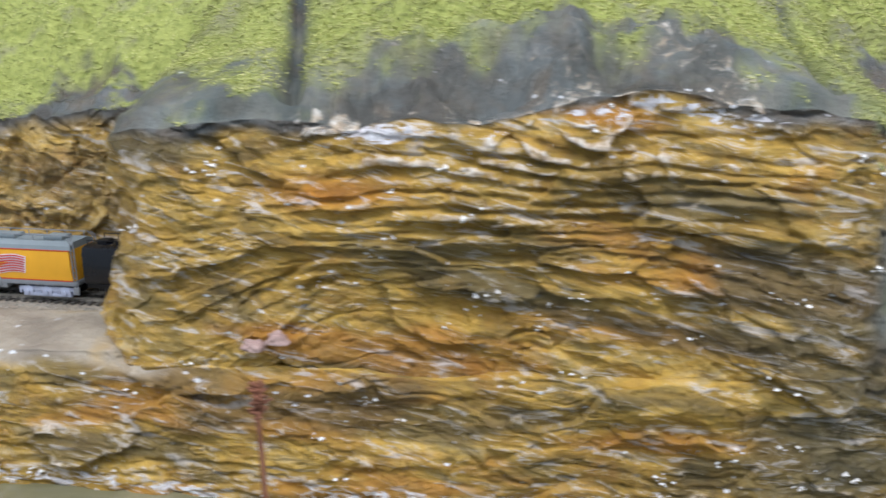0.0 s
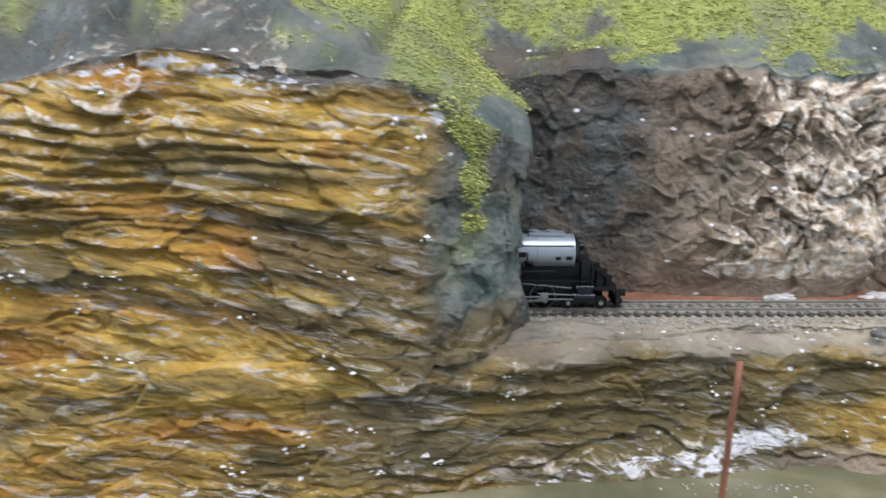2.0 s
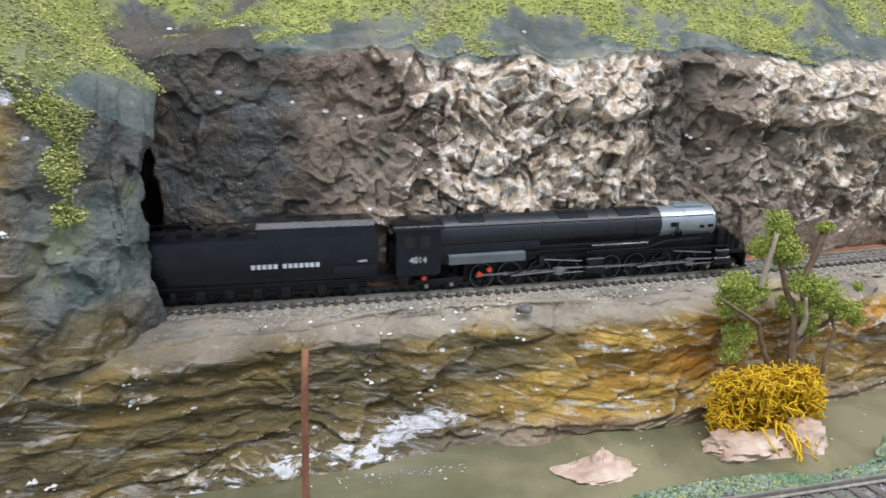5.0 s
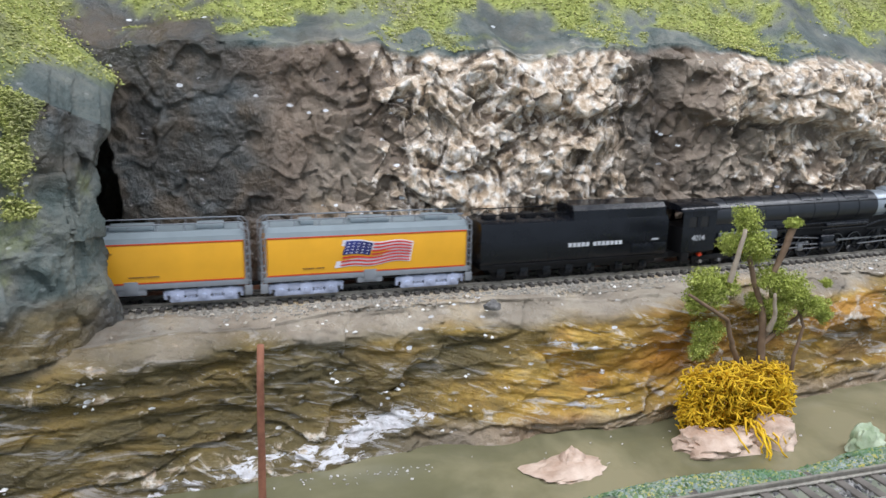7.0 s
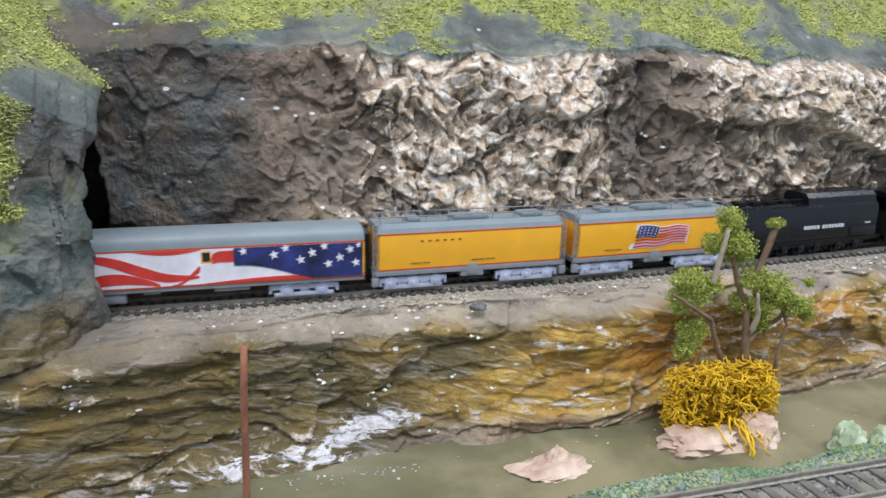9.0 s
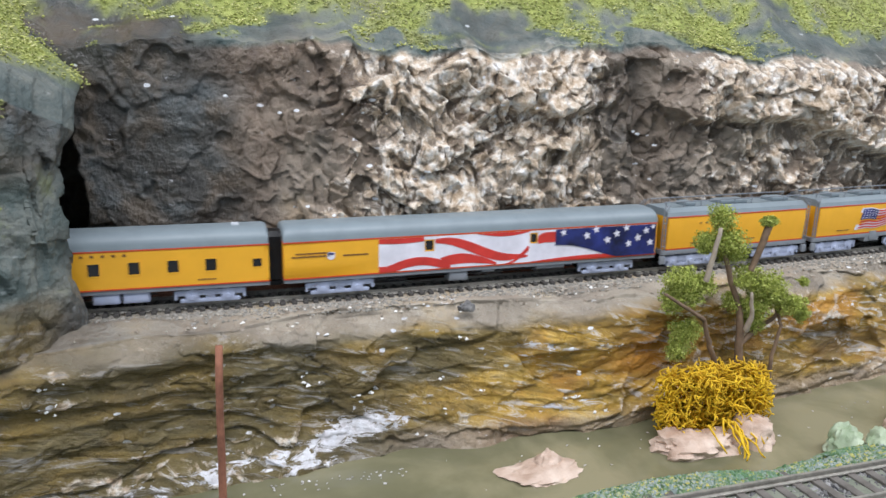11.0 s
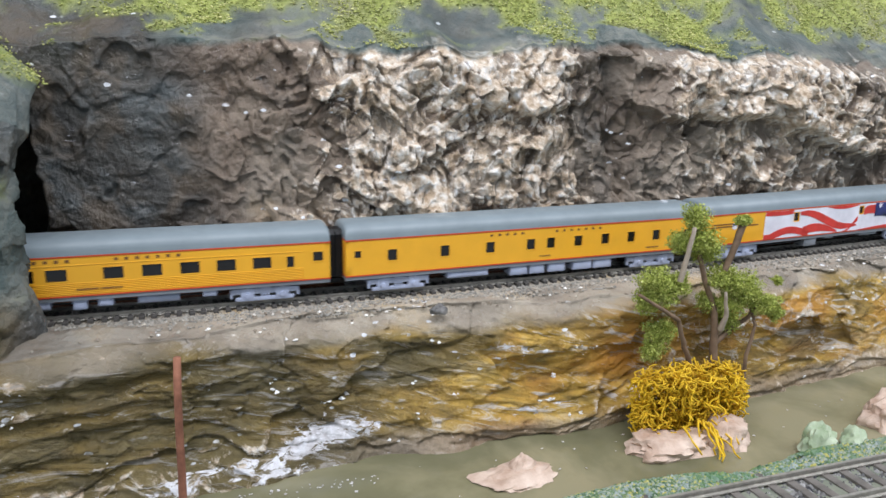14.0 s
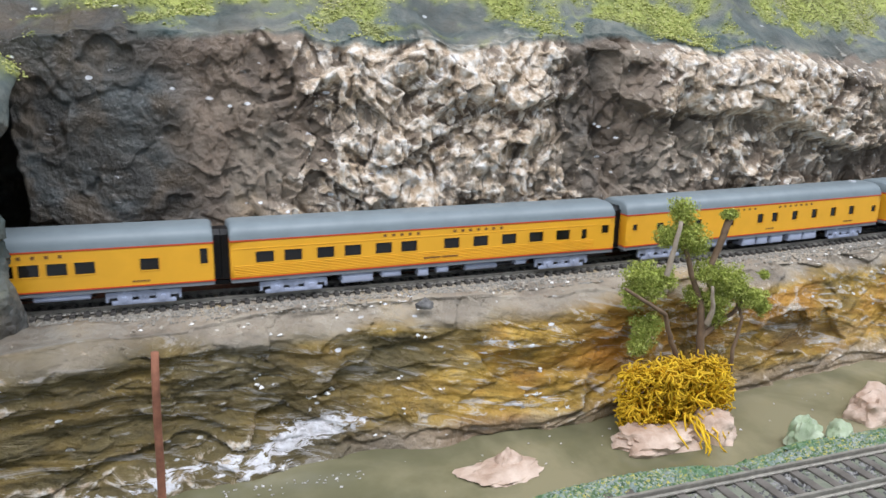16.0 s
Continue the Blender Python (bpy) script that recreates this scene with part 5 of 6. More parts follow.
def coal_tender(rear):
    L = 0.90
    m = L / 2
    v = vehicle("locomotive_tender", rear, L, "black locomotive tender with silver lettering blocks", "railway tender")
    prof = [(-0.092, 0.085), (-0.097, 0.10), (-0.097, 0.225), (-0.088, 0.252), (-0.070, 0.262), (0.070, 0.262), (0.088, 0.252), (0.097, 0.225), (0.097, 0.10), (0.092, 0.085)]
    part("tank", extrude_profile(B(), prof, -m, m - 0.02), ENGINE, v, "glossy black tank", smooth=40)
    bunker = [(-0.085, 0.252), (-0.078, 0.292), (-0.060, 0.312), (0.060, 0.312), (0.078, 0.292), (0.085, 0.252)]
    part("bunker", extrude_profile(B(), bunker, -0.03, m - 0.03), ENGINE, v, smooth=30)
    bm = B()
    for k in range(4):
        box(bm, -m + 0.04 + 0.09 * k, -m + 0.09 + 0.09 * k, -0.03, 0.03, 0.262, 0.279, 0.004)
    for s in (-1, 1):
        rod(bm, (-m + 0.02, s * 0.07, 0.288), (-0.06, s * 0.07, 0.288), 0.0024, None, 6)
        for k in range(6):
            rod(bm, (-m + 0.02 + k * 0.07, s * 0.07, 0.26), (-m + 0.02 + k * 0.07, s * 0.07, 0.288), 0.002, None, 6)
    part("deck_rail", bm, DARK, v, "black hatch row and rail on the deck")
    bm = B()
    box(bm, -m + 0.005, m, -0.085, 0.085, 0.062, 0.086, 0.003)
    part("frame", bm, DARK, v)
    bm = B()
    box(bm, 0.70 - m, 0.87 - m, -0.103, -0.09, 0.095, 0.140, 0.004)
    part("side_box", bm, ENGINE, v)
    letter_bars(v, 0.395 - m, 0.142, [5, 7], 0.0145, 0.0062, 0.017, SILVER_LETTER, y=-0.098)
    letter_bars(v, 0.80 - m, 0.152, [4], 0.006, 0.003, 0.007, SILVER_LETTER, y=-0.098)
    for xa in (0.10, 0.205, 0.31, 0.415, 0.52, 0.66, 0.78):
        bm = B()
        for s in (-1, 1):
            rod(bm, (xa - m, s * 0.044, 0.033), (xa - m, s * 0.056, 0.033), 0.033, None, 20)
        rod(bm, (xa - m, -0.075, 0.033), (xa - m, 0.075, 0.033), 0.006, None, 8)
        part("wheelset", bm, DARK, v)
        bm = B()
        for s in (-1, 1):
            box(bm, xa - m - 0.018, xa - m + 0.018, s * 0.072 - 0.007, s * 0.072 + 0.007, 0.022, 0.064, 0.004)
            rod(bm, (xa - m, s * 0.078, 0.036), (xa - m, s * 0.085, 0.036), 0.009, 0.007, 10)
        part("journal_box", bm, ENGINE, v)
    bm = B()
    for s in (-1, 1):
        box(bm, 0.05 - m, 0.84 - m, s * 0.070 - 0.004, s * 0.070 + 0.004, 0.044, 0.062, 0.003)
        box(bm, 0.06 - m, 0.83 - m, s * 0.095 - 0.002, s * 0.095 + 0.002, 0.078, 0.084)
    part("side_frame", bm, DARK, v)
    bm = B()
    box(bm, m - 0.02, m + 0.10, -0.04, 0.04, 0.05, 0.075, 0.004)
    part("drawbar", bm, DARK, v)
    return v


def drum(bm, x0, x1, zc, r0, r1=None, n=36):
    return rod(bm, (x0, 0, zc), (x1, 0, zc), r0, r1, n)


def driver_wheel(v, x, rad):
    """A spoked driving wheel pair that turns about its own axle."""
    bm = B()
    for s in (-1, 1):
        y0, y1 = s * 0.046, s * 0.058
        ring_o, ring_i, n = rad, rad * 0.84, 30
        loops = []
        for yy, q in ((y0, ring_o), (y1, ring_o), (y1, ring_i), (y0, ring_i)):
            loops.append([bm.verts.new((q * math.cos(2 * math.pi * k / n), yy, q * math.sin(2 * math.pi * k / n))) for k in range(n)])
        for a, b in zip(loops, loops[1:] + loops[:1]):
            for k in range(n):
                j = (k + 1) % n
                bm.faces.new((a[k], a[j], b[j], b[k]))
        for k in range(12):
            a = 2 * math.pi * k / 12
            rod(bm, (0.01 * math.cos(a), (y0 + y1) / 2, 0.01 * math.sin(a)), (ring_i * math.cos(a), (y0 + y1) / 2, ring_i * math.sin(a)), 0.0036, 0.003, 6)
        rod(bm, (0, y0, 0), (0, y1 + s * 0.003, 0), 0.013, None, 14)
        # counterweight opposite the crank pin
        for k in range(5):
            a = math.pi + (k - 2) * 0.22
            rod(bm, (0.5 * rad * math.cos(a), (y0 + y1) / 2, 0.5 * rad * math.sin(a)), (0.86 * rad * math.cos(a), (y0 + y1) / 2, 0.86 * rad * math.sin(a)), 0.010, None, 6)
    rod(bm, (0, -0.05, 0), (0, 0.05, 0), 0.008, None, 8)
    bmesh.ops.recalc_face_normals(bm, faces=bm.faces)
    w = part("driving_wheel", bm, ENGINE, v, "black spoked driving wheel pair", at=(x, 0, rad))
    bm = B()
    for s in (-1, 1):
        n = 30
        loops = []
        for yy, q in ((s * 0.0585, rad * 0.99), (s * 0.0594, rad * 0.99), (s * 0.0594, rad * 0.945), (s * 0.0585, rad * 0.945)):
            loops.append([bm.verts.new((q * math.cos(2 * math.pi * k / n), yy, q * math.sin(2 * math.pi * k / n))) for k in range(n)])
        for a, b in zip(loops, loops[1:] + loops[:1]):
            for k in range(n):
                j = (k + 1) % n
                bm.faces.new((a[k], a[j], b[j], b[k]))
    bmesh.ops.recalc_face_normals(bm, faces=bm.faces)
    part("tyre", bm, TYRE, w, "dull steel tyre")
    WHEELS.append((w, x, rad))


RODS = []


def locomotive(rear):
    L = 1.62
    m = L / 2
    v = vehicle("steam_locomotive", rear, L, "black articulated steam locomotive with a silver-grey smokebox", "steam locomotive")
    zc, rb = 0.229, 0.072
    bm = drum(B(), 0.19 - m, 1.172 - m, zc, rb + 0.002, rb)
    boiler = part("boiler", bm, BOILER, v, "satin black boiler", smooth=40)
    for x in (0.33, 0.48, 0.62, 0.77, 0.92, 1.05):
        part("boiler_band", drum(B(), x - m, x + 0.007 - m, zc, rb + 0.0030), BOILER, boiler, smooth=40)
    bm = drum(B(), 1.172 - m, 1.436 - m, zc, rb - 0.001)
    for x in (1.172, 1.29, 1.428):
        drum(bm, x - m, x + 0.007 - m, zc, rb + 0.0015)
    part("smokebox", bm, GRAPHITE, v, "silver-grey graphite smokebox", smooth=40)
    bm = drum(B(), 1.436 - m, 1.452 - m, zc, rb - 0.003, rb - 0.014)
    drum(bm, 1.452 - m, 1.462 - m, zc, 0.045, 0.03)
    drum(bm, 1.46 - m, 1.478 - m, zc + 0.022, 0.016, 0.014, 18)
    part("smokebox_door", bm, ENGINE, v)
    # rivets, pipes and plates on the smokebox
    bm = B()
    pts = [(1.25, 0.012), (1.25, -0.02), (1.23, -0.045), (1.20, -0.055)]
    for (xa, za), (xb, zb) in zip(pts, pts[1:]):
        ya, yb = -math.sqrt(max(rb * rb - za * za, 0)) - 0.003, -math.sqrt(max(rb * rb - zb * zb, 0)) - 0.003
        rod(bm, (xa - m, ya, zc + za), (xb - m, yb, zc + zb), 0.0022, None, 6)
    box(bm, 1.215 - m, 1.245 - m, -rb - 0.004, -rb + 0.01, zc - 0.008, zc + 0.012, 0.003)
    box(bm, 1.36 - m, 1.38 - m, -rb - 0.003, -rb + 0.012, zc - 0.02, zc - 0.006, 0.002)
    box(bm, 1.40 - m, 1.424 - m, -rb - 0.003, -rb + 0.012, zc - 0.018, zc - 0.004, 0.002)
    rod(bm, (1.258 - m, -rb + 0.004, zc - 0.038), (1.258 - m, -rb - 0.002, zc - 0.042), 0.018, 0.014, 16)
    part("smokebox_fittings", bm, DARK, v, "black pipes and plates on the smokebox")
    bm = B()
    box(bm, 1.255 - m, 1.40 - m, -0.030, 0.030, zc + rb - 0.008, zc + rb + 0.009, 0.006)
    for x in (1.28, 1.345):
        rod(bm, (x - m, 0, zc + rb), (x - m, 0, zc + rb + 0.015), 0.018, 0.021, 16)
    part("chimney", bm, GRAPHITE, v, "twin silver-grey stack")
    for x0, x1 in ((0.70, 0.83), (0.97, 1.12), (0.27, 0.38)):
        arch = [(q * y, zc + z) for q, y, z in ((-1, 0.056, 0.040), (-1, 0.054, 0.052), (-1, 0.042, 0.064), (-1, 0.026, 0.073), (-1, 0.010, 0.077), (1, 0.010, 0.077), (1, 0.026, 0.073), (1, 0.042, 0.064), (1, 0.054, 0.052), (1, 0.056, 0.040))]
        bm = extrude_profile(B(), arch, x0 - m, x1 - m)
        part("sand_dome", bm, ENGINE, v, "long low black dome")
    bm = B()
    for x in (0.58, 0.90):
        rod(bm, (x - m, 0, zc + rb - 0.01), (x - m, 0, zc + rb + 0.016), 0.014, 0.009, 12)
    for s in (-1, 1):
        rod(bm, (0.21 - m, s * (rb - 0.008), zc + 0.038), (1.43 - m, s * (rb - 0.010), zc + 0.036), 0.0022, None, 6)
        for k in range(13):
            x = 0.24 + 0.098 * k
            rod(bm, (x - m, s * (rb - 0.016), zc + 0.036), (x - m, s * (rb - 0.006), zc + 0.038), 0.0028, None, 6)
    part("handrail", bm, DARK, v, "thin boiler handrail on posts")
    # firebox sides, running boards, piping
    bm = B()
    box(bm, 0.185 - m, 0.62 - m, -0.070, 0.070, 0.112, 0.196, 0.012)
    part("firebox", bm, ENGINE, v)
    for s in (-1, 1):
        bm = extrude_profile(B(), [(s * 0.074, 0.156), (s * 0.090, 0.148), (s * 0.090, 0.116), (s * 0.074, 0.112)], 0.225 - m, 0.545 - m)
        part("ash_pan", bm, ASH, v, "dull grey firebox side panel")
        bm = B()
        rod(bm, (0.545 - m, s * 0.078, 0.168), (1.12 - m, s * 0.078, 0.168), 0.0042, None, 8)
        rod(bm, (0.84 - m, s * 0.082, 0.157), (1.10 - m, s * 0.082, 0.157), 0.010, None, 10)
        rod(bm, (0.82 - m, s * 0.080, 0.135), (1.10 - m, s * 0.080, 0.137), 0.0055, None, 8)
        rod(bm, (1.10 - m, s * 0.080, 0.137), (1.20 - m, s * 0.080, 0.162), 0.0055, None, 8)
        rod(bm, (1.20 - m, s * 0.080, 0.162), (1.36 - m, s * 0.080, 0.166), 0.0055, None, 8)
        part("steam_pipe", bm, ENGINE, v)
        for xa, xb, za in ((0.55, 0.86, 0.146), (1.10, 1.50, 0.122)):
            part("running_board", box(B(), xa - m, xb - m, s * 0.083 - 0.006, s * 0.083 + 0.006, za, za + 0.005), DARK, v)
    bm = B()
    box(bm, 0.30 - m, 0.88 - m, -0.042, 0.042, 0.03, 0.15, 0.006)
    box(bm, 0.88 - m, 1.50 - m, -0.042, 0.042, 0.03, 0.145, 0.006)
    box(bm, 0.62 - m, 1.46 - m, -0.05, 0.05, 0.13, 0.20, 0.01)
    part("frame", bm, DARK, v)
    # cab
    bm = B()
    wall_with_openings(bm, 0.012 - m, 0.188 - m, 0.085, 0.268, -0.094, 0.006, [(0.045 - m, 0.088 - m, 0.195, 0.245), (0.105 - m, 0.148 - m, 0.195, 0.245)])
    wall_with_openings(bm, 0.012 - m, 0.188 - m, 0.085, 0.268, 0.094, 0.006, [(0.045 - m, 0.088 - m, 0.195, 0.245), (0.105 - m, 0.148 - m, 0.195, 0.245)])
    box(bm, 0.182 - m, 0.188 - m, -0.0935, 0.0935, 0.086, 0.267)
    part("cab", bm, ENGINE, v, "black cab with side windows")
    part("cab_roof", extrude_profile(B(), roof_outline(0.2685, 0.298, 0.098), 0.0 - m, 0.20 - m), ENGINE, v, smooth=40)
    for a in (0.045, 0.105):
        bm = B()
        box(bm, a - m, a + 0.043 - m, -0.091, -0.089, 0.195, 0.245)
        part("cab_window", bm, PANE, v, "dark cab window pane")
    bm = B()
    box(bm, 0.02 - m, 0.18 - m, -0.085, 0.085, 0.075, 0.19, 0.004)
    part("backhead", bm, DARK, v)
    txt = bpy.data.curves.new("cab_number", "FONT")
    txt.body, txt.size, txt.extrude, txt.align_x = "4014", 0.036 * U, 0.0006 * U, "CENTER"
    num = new("cab_number", txt)
    dg = bpy.context.evaluated_depsgraph_get()
    me = bpy.data.meshes.new_from_object(num.evaluated_get(dg))
    bpy.data.objects.remove(num)
    me.materials.append(SILVER_LETTER)
    num = new("cab_number", me)
    num.parent = v
    num.matrix_local = pose((0.098 - m) * U, -0.0955 * U, 0.135 * U, 90, 0, 0)
    num["label"] = "silver cab number"
    for x, z in ((0.125, 0.066), (0.355, 0.066), (0.395, 0.082)):
        bm = B()
        rod(bm, (x - m, -0.070, z), (x - m, -0.086, z), 0.0095, None, 14)
        part("marker_disc", bm, RED_DOT, v, "red round marker")
    # trailing and leading trucks
    for x in (0.137, 0.240, 1.416, 1.545):
        bm = B()
        for s in (-1, 1):
            rod(bm, (x - m, s * 0.044, 0.029), (x - m, s * 0.056, 0.029), 0.029, None, 20)
        rod(bm, (x - m, -0.07, 0.029), (x - m, 0.07, 0.029), 0.005, None, 8)
        part("wheelset", bm, DARK, v)
        bm = B()
        for s in (-1, 1):
            rod(bm, (x - m, s * 0.058, 0.030), (x - m, s * 0.078, 0.030), 0.0105, 0.009, 12)
        part("axle_cap", bm, STEEL, v, "bright axle cap")
    bm = B()
    for s in (-1, 1):
        box(bm, 0.09 - m, 0.29 - m, s * 0.068 - 0.005, s * 0.068 + 0.005, 0.034, 0.058, 0.004)
    part("trailing_truck", bm, DARK, v)
    # cylinders
    for x0, x1 in ((0.815, 0.905), (1.435, 1.515)):
        for s in (-1, 1):
            bm = B()
            rod(bm, (x0 - m, s * 0.076, 0.056), (x1 - m, s * 0.076, 0.056), 0.022, None, 18)
            rod(bm, (x0 + 0.006 - m, s * 0.074, 0.094), (x1 - 0.006 - m, s * 0.074, 0.094), 0.015, None, 14)
            box(bm, x0 + 0.012 - m, x1 - 0.012 - m, *sorted((s * 0.05, s * 0.092)), 0.058, 0.098, 0.006)
            part("cylinder", bm, ENGINE, v, "black cylinder block")
    rad = 0.0535
    groups = [(0.372, 0.490, 0.622, 0.748), (0.945, 1.063, 1.190, 1.316)]
    for xs_ in groups:
        for x in xs_:
            driver_wheel(v, x - m, rad)
        for s in (-1, 1):
            a, b = xs_[0] - m, xs_[-1] - m
            bm = B()
            box(bm, a - (a + b) / 2, b - (a + b) / 2, -0.0025, 0.0025, -0.0042, 0.0042, 0.001)
            for x in xs_:
                rod(bm, (x - m - (a + b) / 2, -0.004, 0), (x - m - (a + b) / 2, 0.004, 0), 0.0085, None, 12)
            w = part("coupling_rod", bm, STEEL, v, "bright steel coupling rod")
            RODS.append((w, (a + b) / 2, s * 0.0645, rad))
        # guides, crosshead and valve gear
        c0 = xs_[-1] - m
        for s in (-1, 1):
            bm = B()
            x1 = 0.815 - m if xs_[0] < 0.6 else 1.435 - m
            rod(bm, (x1 - 0.14, s * 0.079, 0.070), (x1, s * 0.079, 0.066), 0.0034, None, 8)
            rod(bm, (x1 - 0.14, s * 0.079, 0.047), (x1, s * 0.079, 0.047), 0.0034, None, 8)
            box(bm, x1 - 0.13, x1 - 0.10, s * 0.079 - 0.006, s * 0.079 + 0.006, 0.040, 0.076, 0.003)
            rod(bm, (x1 - 0.20, s * 0.077, 0.112), (x1 - 0.01, s * 0.077, 0.094), 0.003, None, 8)
            part("crosshead_guide", bm, STEEL, v, "steel crosshead guides")
            bm = B()
            rod(bm, (xs_[1] - m, s * 0.080, 0.050), (x1 - 0.12, s * 0.080, 0.058), 0.0042, 0.0036, 8)
            part("main_rod", bm, STEEL, v, "bright steel main rod")
            bm = B()
            box(bm, xs_[2] - m - 0.012, xs_[2] - m + 0.012, s * 0.078 - 0.004, s * 0.078 + 0.004, 0.082, 0.128, 0.004)
            rod(bm, (xs_[1] - m, s * 0.080, 0.055), (xs_[2] - m, s * 0.079, 0.088), 0.0032, None, 7)
            part("valve_gear", bm, ENGINE, v)
    # pilot, front deck, pumps, bell, headlight
    bm = B()
    box(bm, 1.50 - m, 1.60 - m, -0.082, 0.082, 0.085, 0.10, 0.004)
    for s in (-1, 1):
        rod(bm, (1.535 - m, s * 0.05, 0.10), (1.535 - m, s * 0.05, 0.165), 0.022, None, 14)
        rod(bm, (1.572 - m, s * 0.045, 0.10), (1.572 - m, s * 0.045, 0.14), 0.016, None, 12)
        box(bm, 1.50 - m, 1.512 - m, s * 0.06 - 0.02, s * 0.06 + 0.02, 0.10, 0.185, 0.004)
        rod(bm, (1.50 - m, s * 0.072, 0.19), (1.60 - m, s * 0.074, 0.105), 0.0028, None, 7)
    box(bm, 1.46 - m, 1.51 - m, -0.07, 0.07, 0.10, 0.20, 0.01)
    part("front_deck", bm, DARK, v, "black front deck with pumps")
    bm = B()
    for k in range(13):
        y = (k - 6) / 6 * 0.082
        rod(bm, (1.600 - m, y * 1.0, 0.088), (1.645 - m - 0.035 * abs(y) / 0.082, y * 0.78, 0.012), 0.0052, None, 6)
    box(bm, 1.585 - m, 1.605 - m, -0.086, 0.086, 0.078, 0.095, 0.004)
    box(bm, 1.612 - m, 1.655 - m, -0.012, 0.012, 0.040, 0.066, 0.005)
    box(bm, 1.60 - m, 1.625 - m, -0.07, 0.07, 0.010, 0.022, 0.003)
    part("pilot", bm, ENGINE, v, "black slatted pilot")
    bm = B()
    for s in (-1, 1):
        box(bm, 0.02 - m, 0.06 - m, s * 0.085 - 0.006, s * 0.085 + 0.006, 0.035, 0.085, 0.003)
    part("cab_step", bm, DARK, v)
    return v


def lengthen(v, k):
    """Draws a vehicle's parts out along its length; wheels stay round."""
    round_ones = {w.name for w, _, _ in WHEELS}
    for ob in list(v.children_recursive):
        if ob.parent == v:
            ob.location.x *= k
        if ob.name in round_ones or ob.parent.name in round_ones:
            continue
        if ob.name.startswith("cab_number"):
            continue
        for q in ob.data.vertices:
            q.co.x *= k
    WHEELS[:] = [(w, x * k, rad) for w, x, rad in WHEELS]
    RODS[:] = [(w, x * k, y, rad) for w, x, y, rad in RODS]


diner_coach(-3.34)
lounge_coach(-1.67)
sleeper_coach(0.0)
baggage_car(1.665)
canteen(3.312, 0.850, False)
canteen(4.190, 0.840, True)
coal_tender(5.062)
lengthen(locomotive(6.024), 1.033)


# ---- rocks, plants and litter ----
def boulder(name, x, y, z, sx, sy, sz, material, label, seed, turn=0.0, knobs=0.35, peak=0.0):
    bm = B()
    bmesh.ops.create_icosphere(bm, subdivisions=4, radius=1.0)
    for v in bm.verts:
        p = v.co.normalized()
        n = noise.fractal(p * 1.6 + Vector((seed, 0, 0)), 1.0, 2.0, 5) * knobs
        c = noise.noise(p * 5.1 + Vector((0, seed, 0))) * 0.12
        v.co = p * (1 + n + c)
        v.co.z = max(v.co.z, -0.25)
        q = 1 - peak * max(v.co.z, 0)
        v.co.x, v.co.y = v.co.x * q, v.co.y * q
        v.co = Vector((v.co.x * sx, v.co.y * sy, v.co.z * sz))
    bmesh.ops.rotate(bm, cent=(0, 0, 0), matrix=Matrix.Rotation(radians(turn), 3, "Z"), verts=bm.verts)
    ob = link_bm(name, bm, material, smooth=50, at=(x, y, z + 0.2 * sz))
    return tagged(ob, label, "rock")


boulder("rock", 1.46, -0.64, -0.586, 0.165, 0.095, 0.026, PINK, "flat pinkish plaster rock half sunk in the water", 3.1, 8)
boulder("rock", 1.50, -0.60, -0.580, 0.07, 0.05, 0.055, PINK, "pointed pale pink rock on the flat rock in the water", 5.7, 20, 0.35, 0.5)
boulder("rock", 2.12, -0.63, -0.580, 0.19, 0.10, 0.062, PINK, "broad pinkish-tan rock under the yellow bush", 9.2, -6)
boulder("rock", 2.38, -0.63, -0.580, 0.11, 0.09, 0.085, PINK, "rounded pale pink rock under the yellow bush", 12.4, 25)
boulder("rock", 3.17, -0.70, -0.580, 0.15, 0.09, 0.10, PINK, "pinkish rock standing in the river", 15.0, 10)
boulder("rock", 2.66, -0.82, -0.560, 0.075, 0.055, 0.085, MOSSY, "pale green mossy rock on the near bank", 18.8, 0)
boulder("rock", 2.80, -0.86, -0.550, 0.09, 0.05, 0.05, MOSSY, "low green mossy rock on the near bank", 21.8, 40)
boulder("rock", 2.19, 0.115, -0.045, 0.085, 0.05, 0.15, speckled("mauve_grey_rock", (0.16, 0.12, 0.11), (0.34, 0.27, 0.25), 12, 0.7, 0.5, 0.02), "mauve-grey pointed boulder at the foot of the cliff", 25.1, 0, 0.3, 0.7)
STONE_DARK = speckled("dark_grey_stone", (0.05, 0.05, 0.05), (0.22, 0.21, 0.20), 20, 0.6, 0.6, 0.02)
STONE_WHITE = speckled("white_plaster_stone", (0.62, 0.60, 0.58), (0.86, 0.86, 0.86), 16, 0.6, 0.4, 0.01)
boulder("stone", 1.27, -0.305, -0.042, 0.032, 0.022, 0.026, STONE_DARK, "small dark grey stone on the dusty shelf", 31.0)
boulder("stone", -0.68, 0.15, 1.115, 0.035, 0.03, 0.028, STONE_WHITE, "small white stone on the turfed ridge", 33.0)
boulder("stone", -2.70, -0.615, 0.060, 0.045, 0.03, 0.03, speckled("dull_pink_stone", (0.30, 0.19, 0.17), (0.45, 0.32, 0.29), 12, 0.7, 0.4, 0.02), "dull pink stone on a ledge of the ochre ridge", 35.0)
boulder("stone", -2.61, -0.62, 0.090, 0.04, 0.03, 0.035, speckled("dull_pink_stone", (0.30, 0.19, 0.17), (0.45, 0.32, 0.29), 12, 0.7, 0.4, 0.02), "dull pink rounded stone on a ledge of the ochre ridge", 37.0)
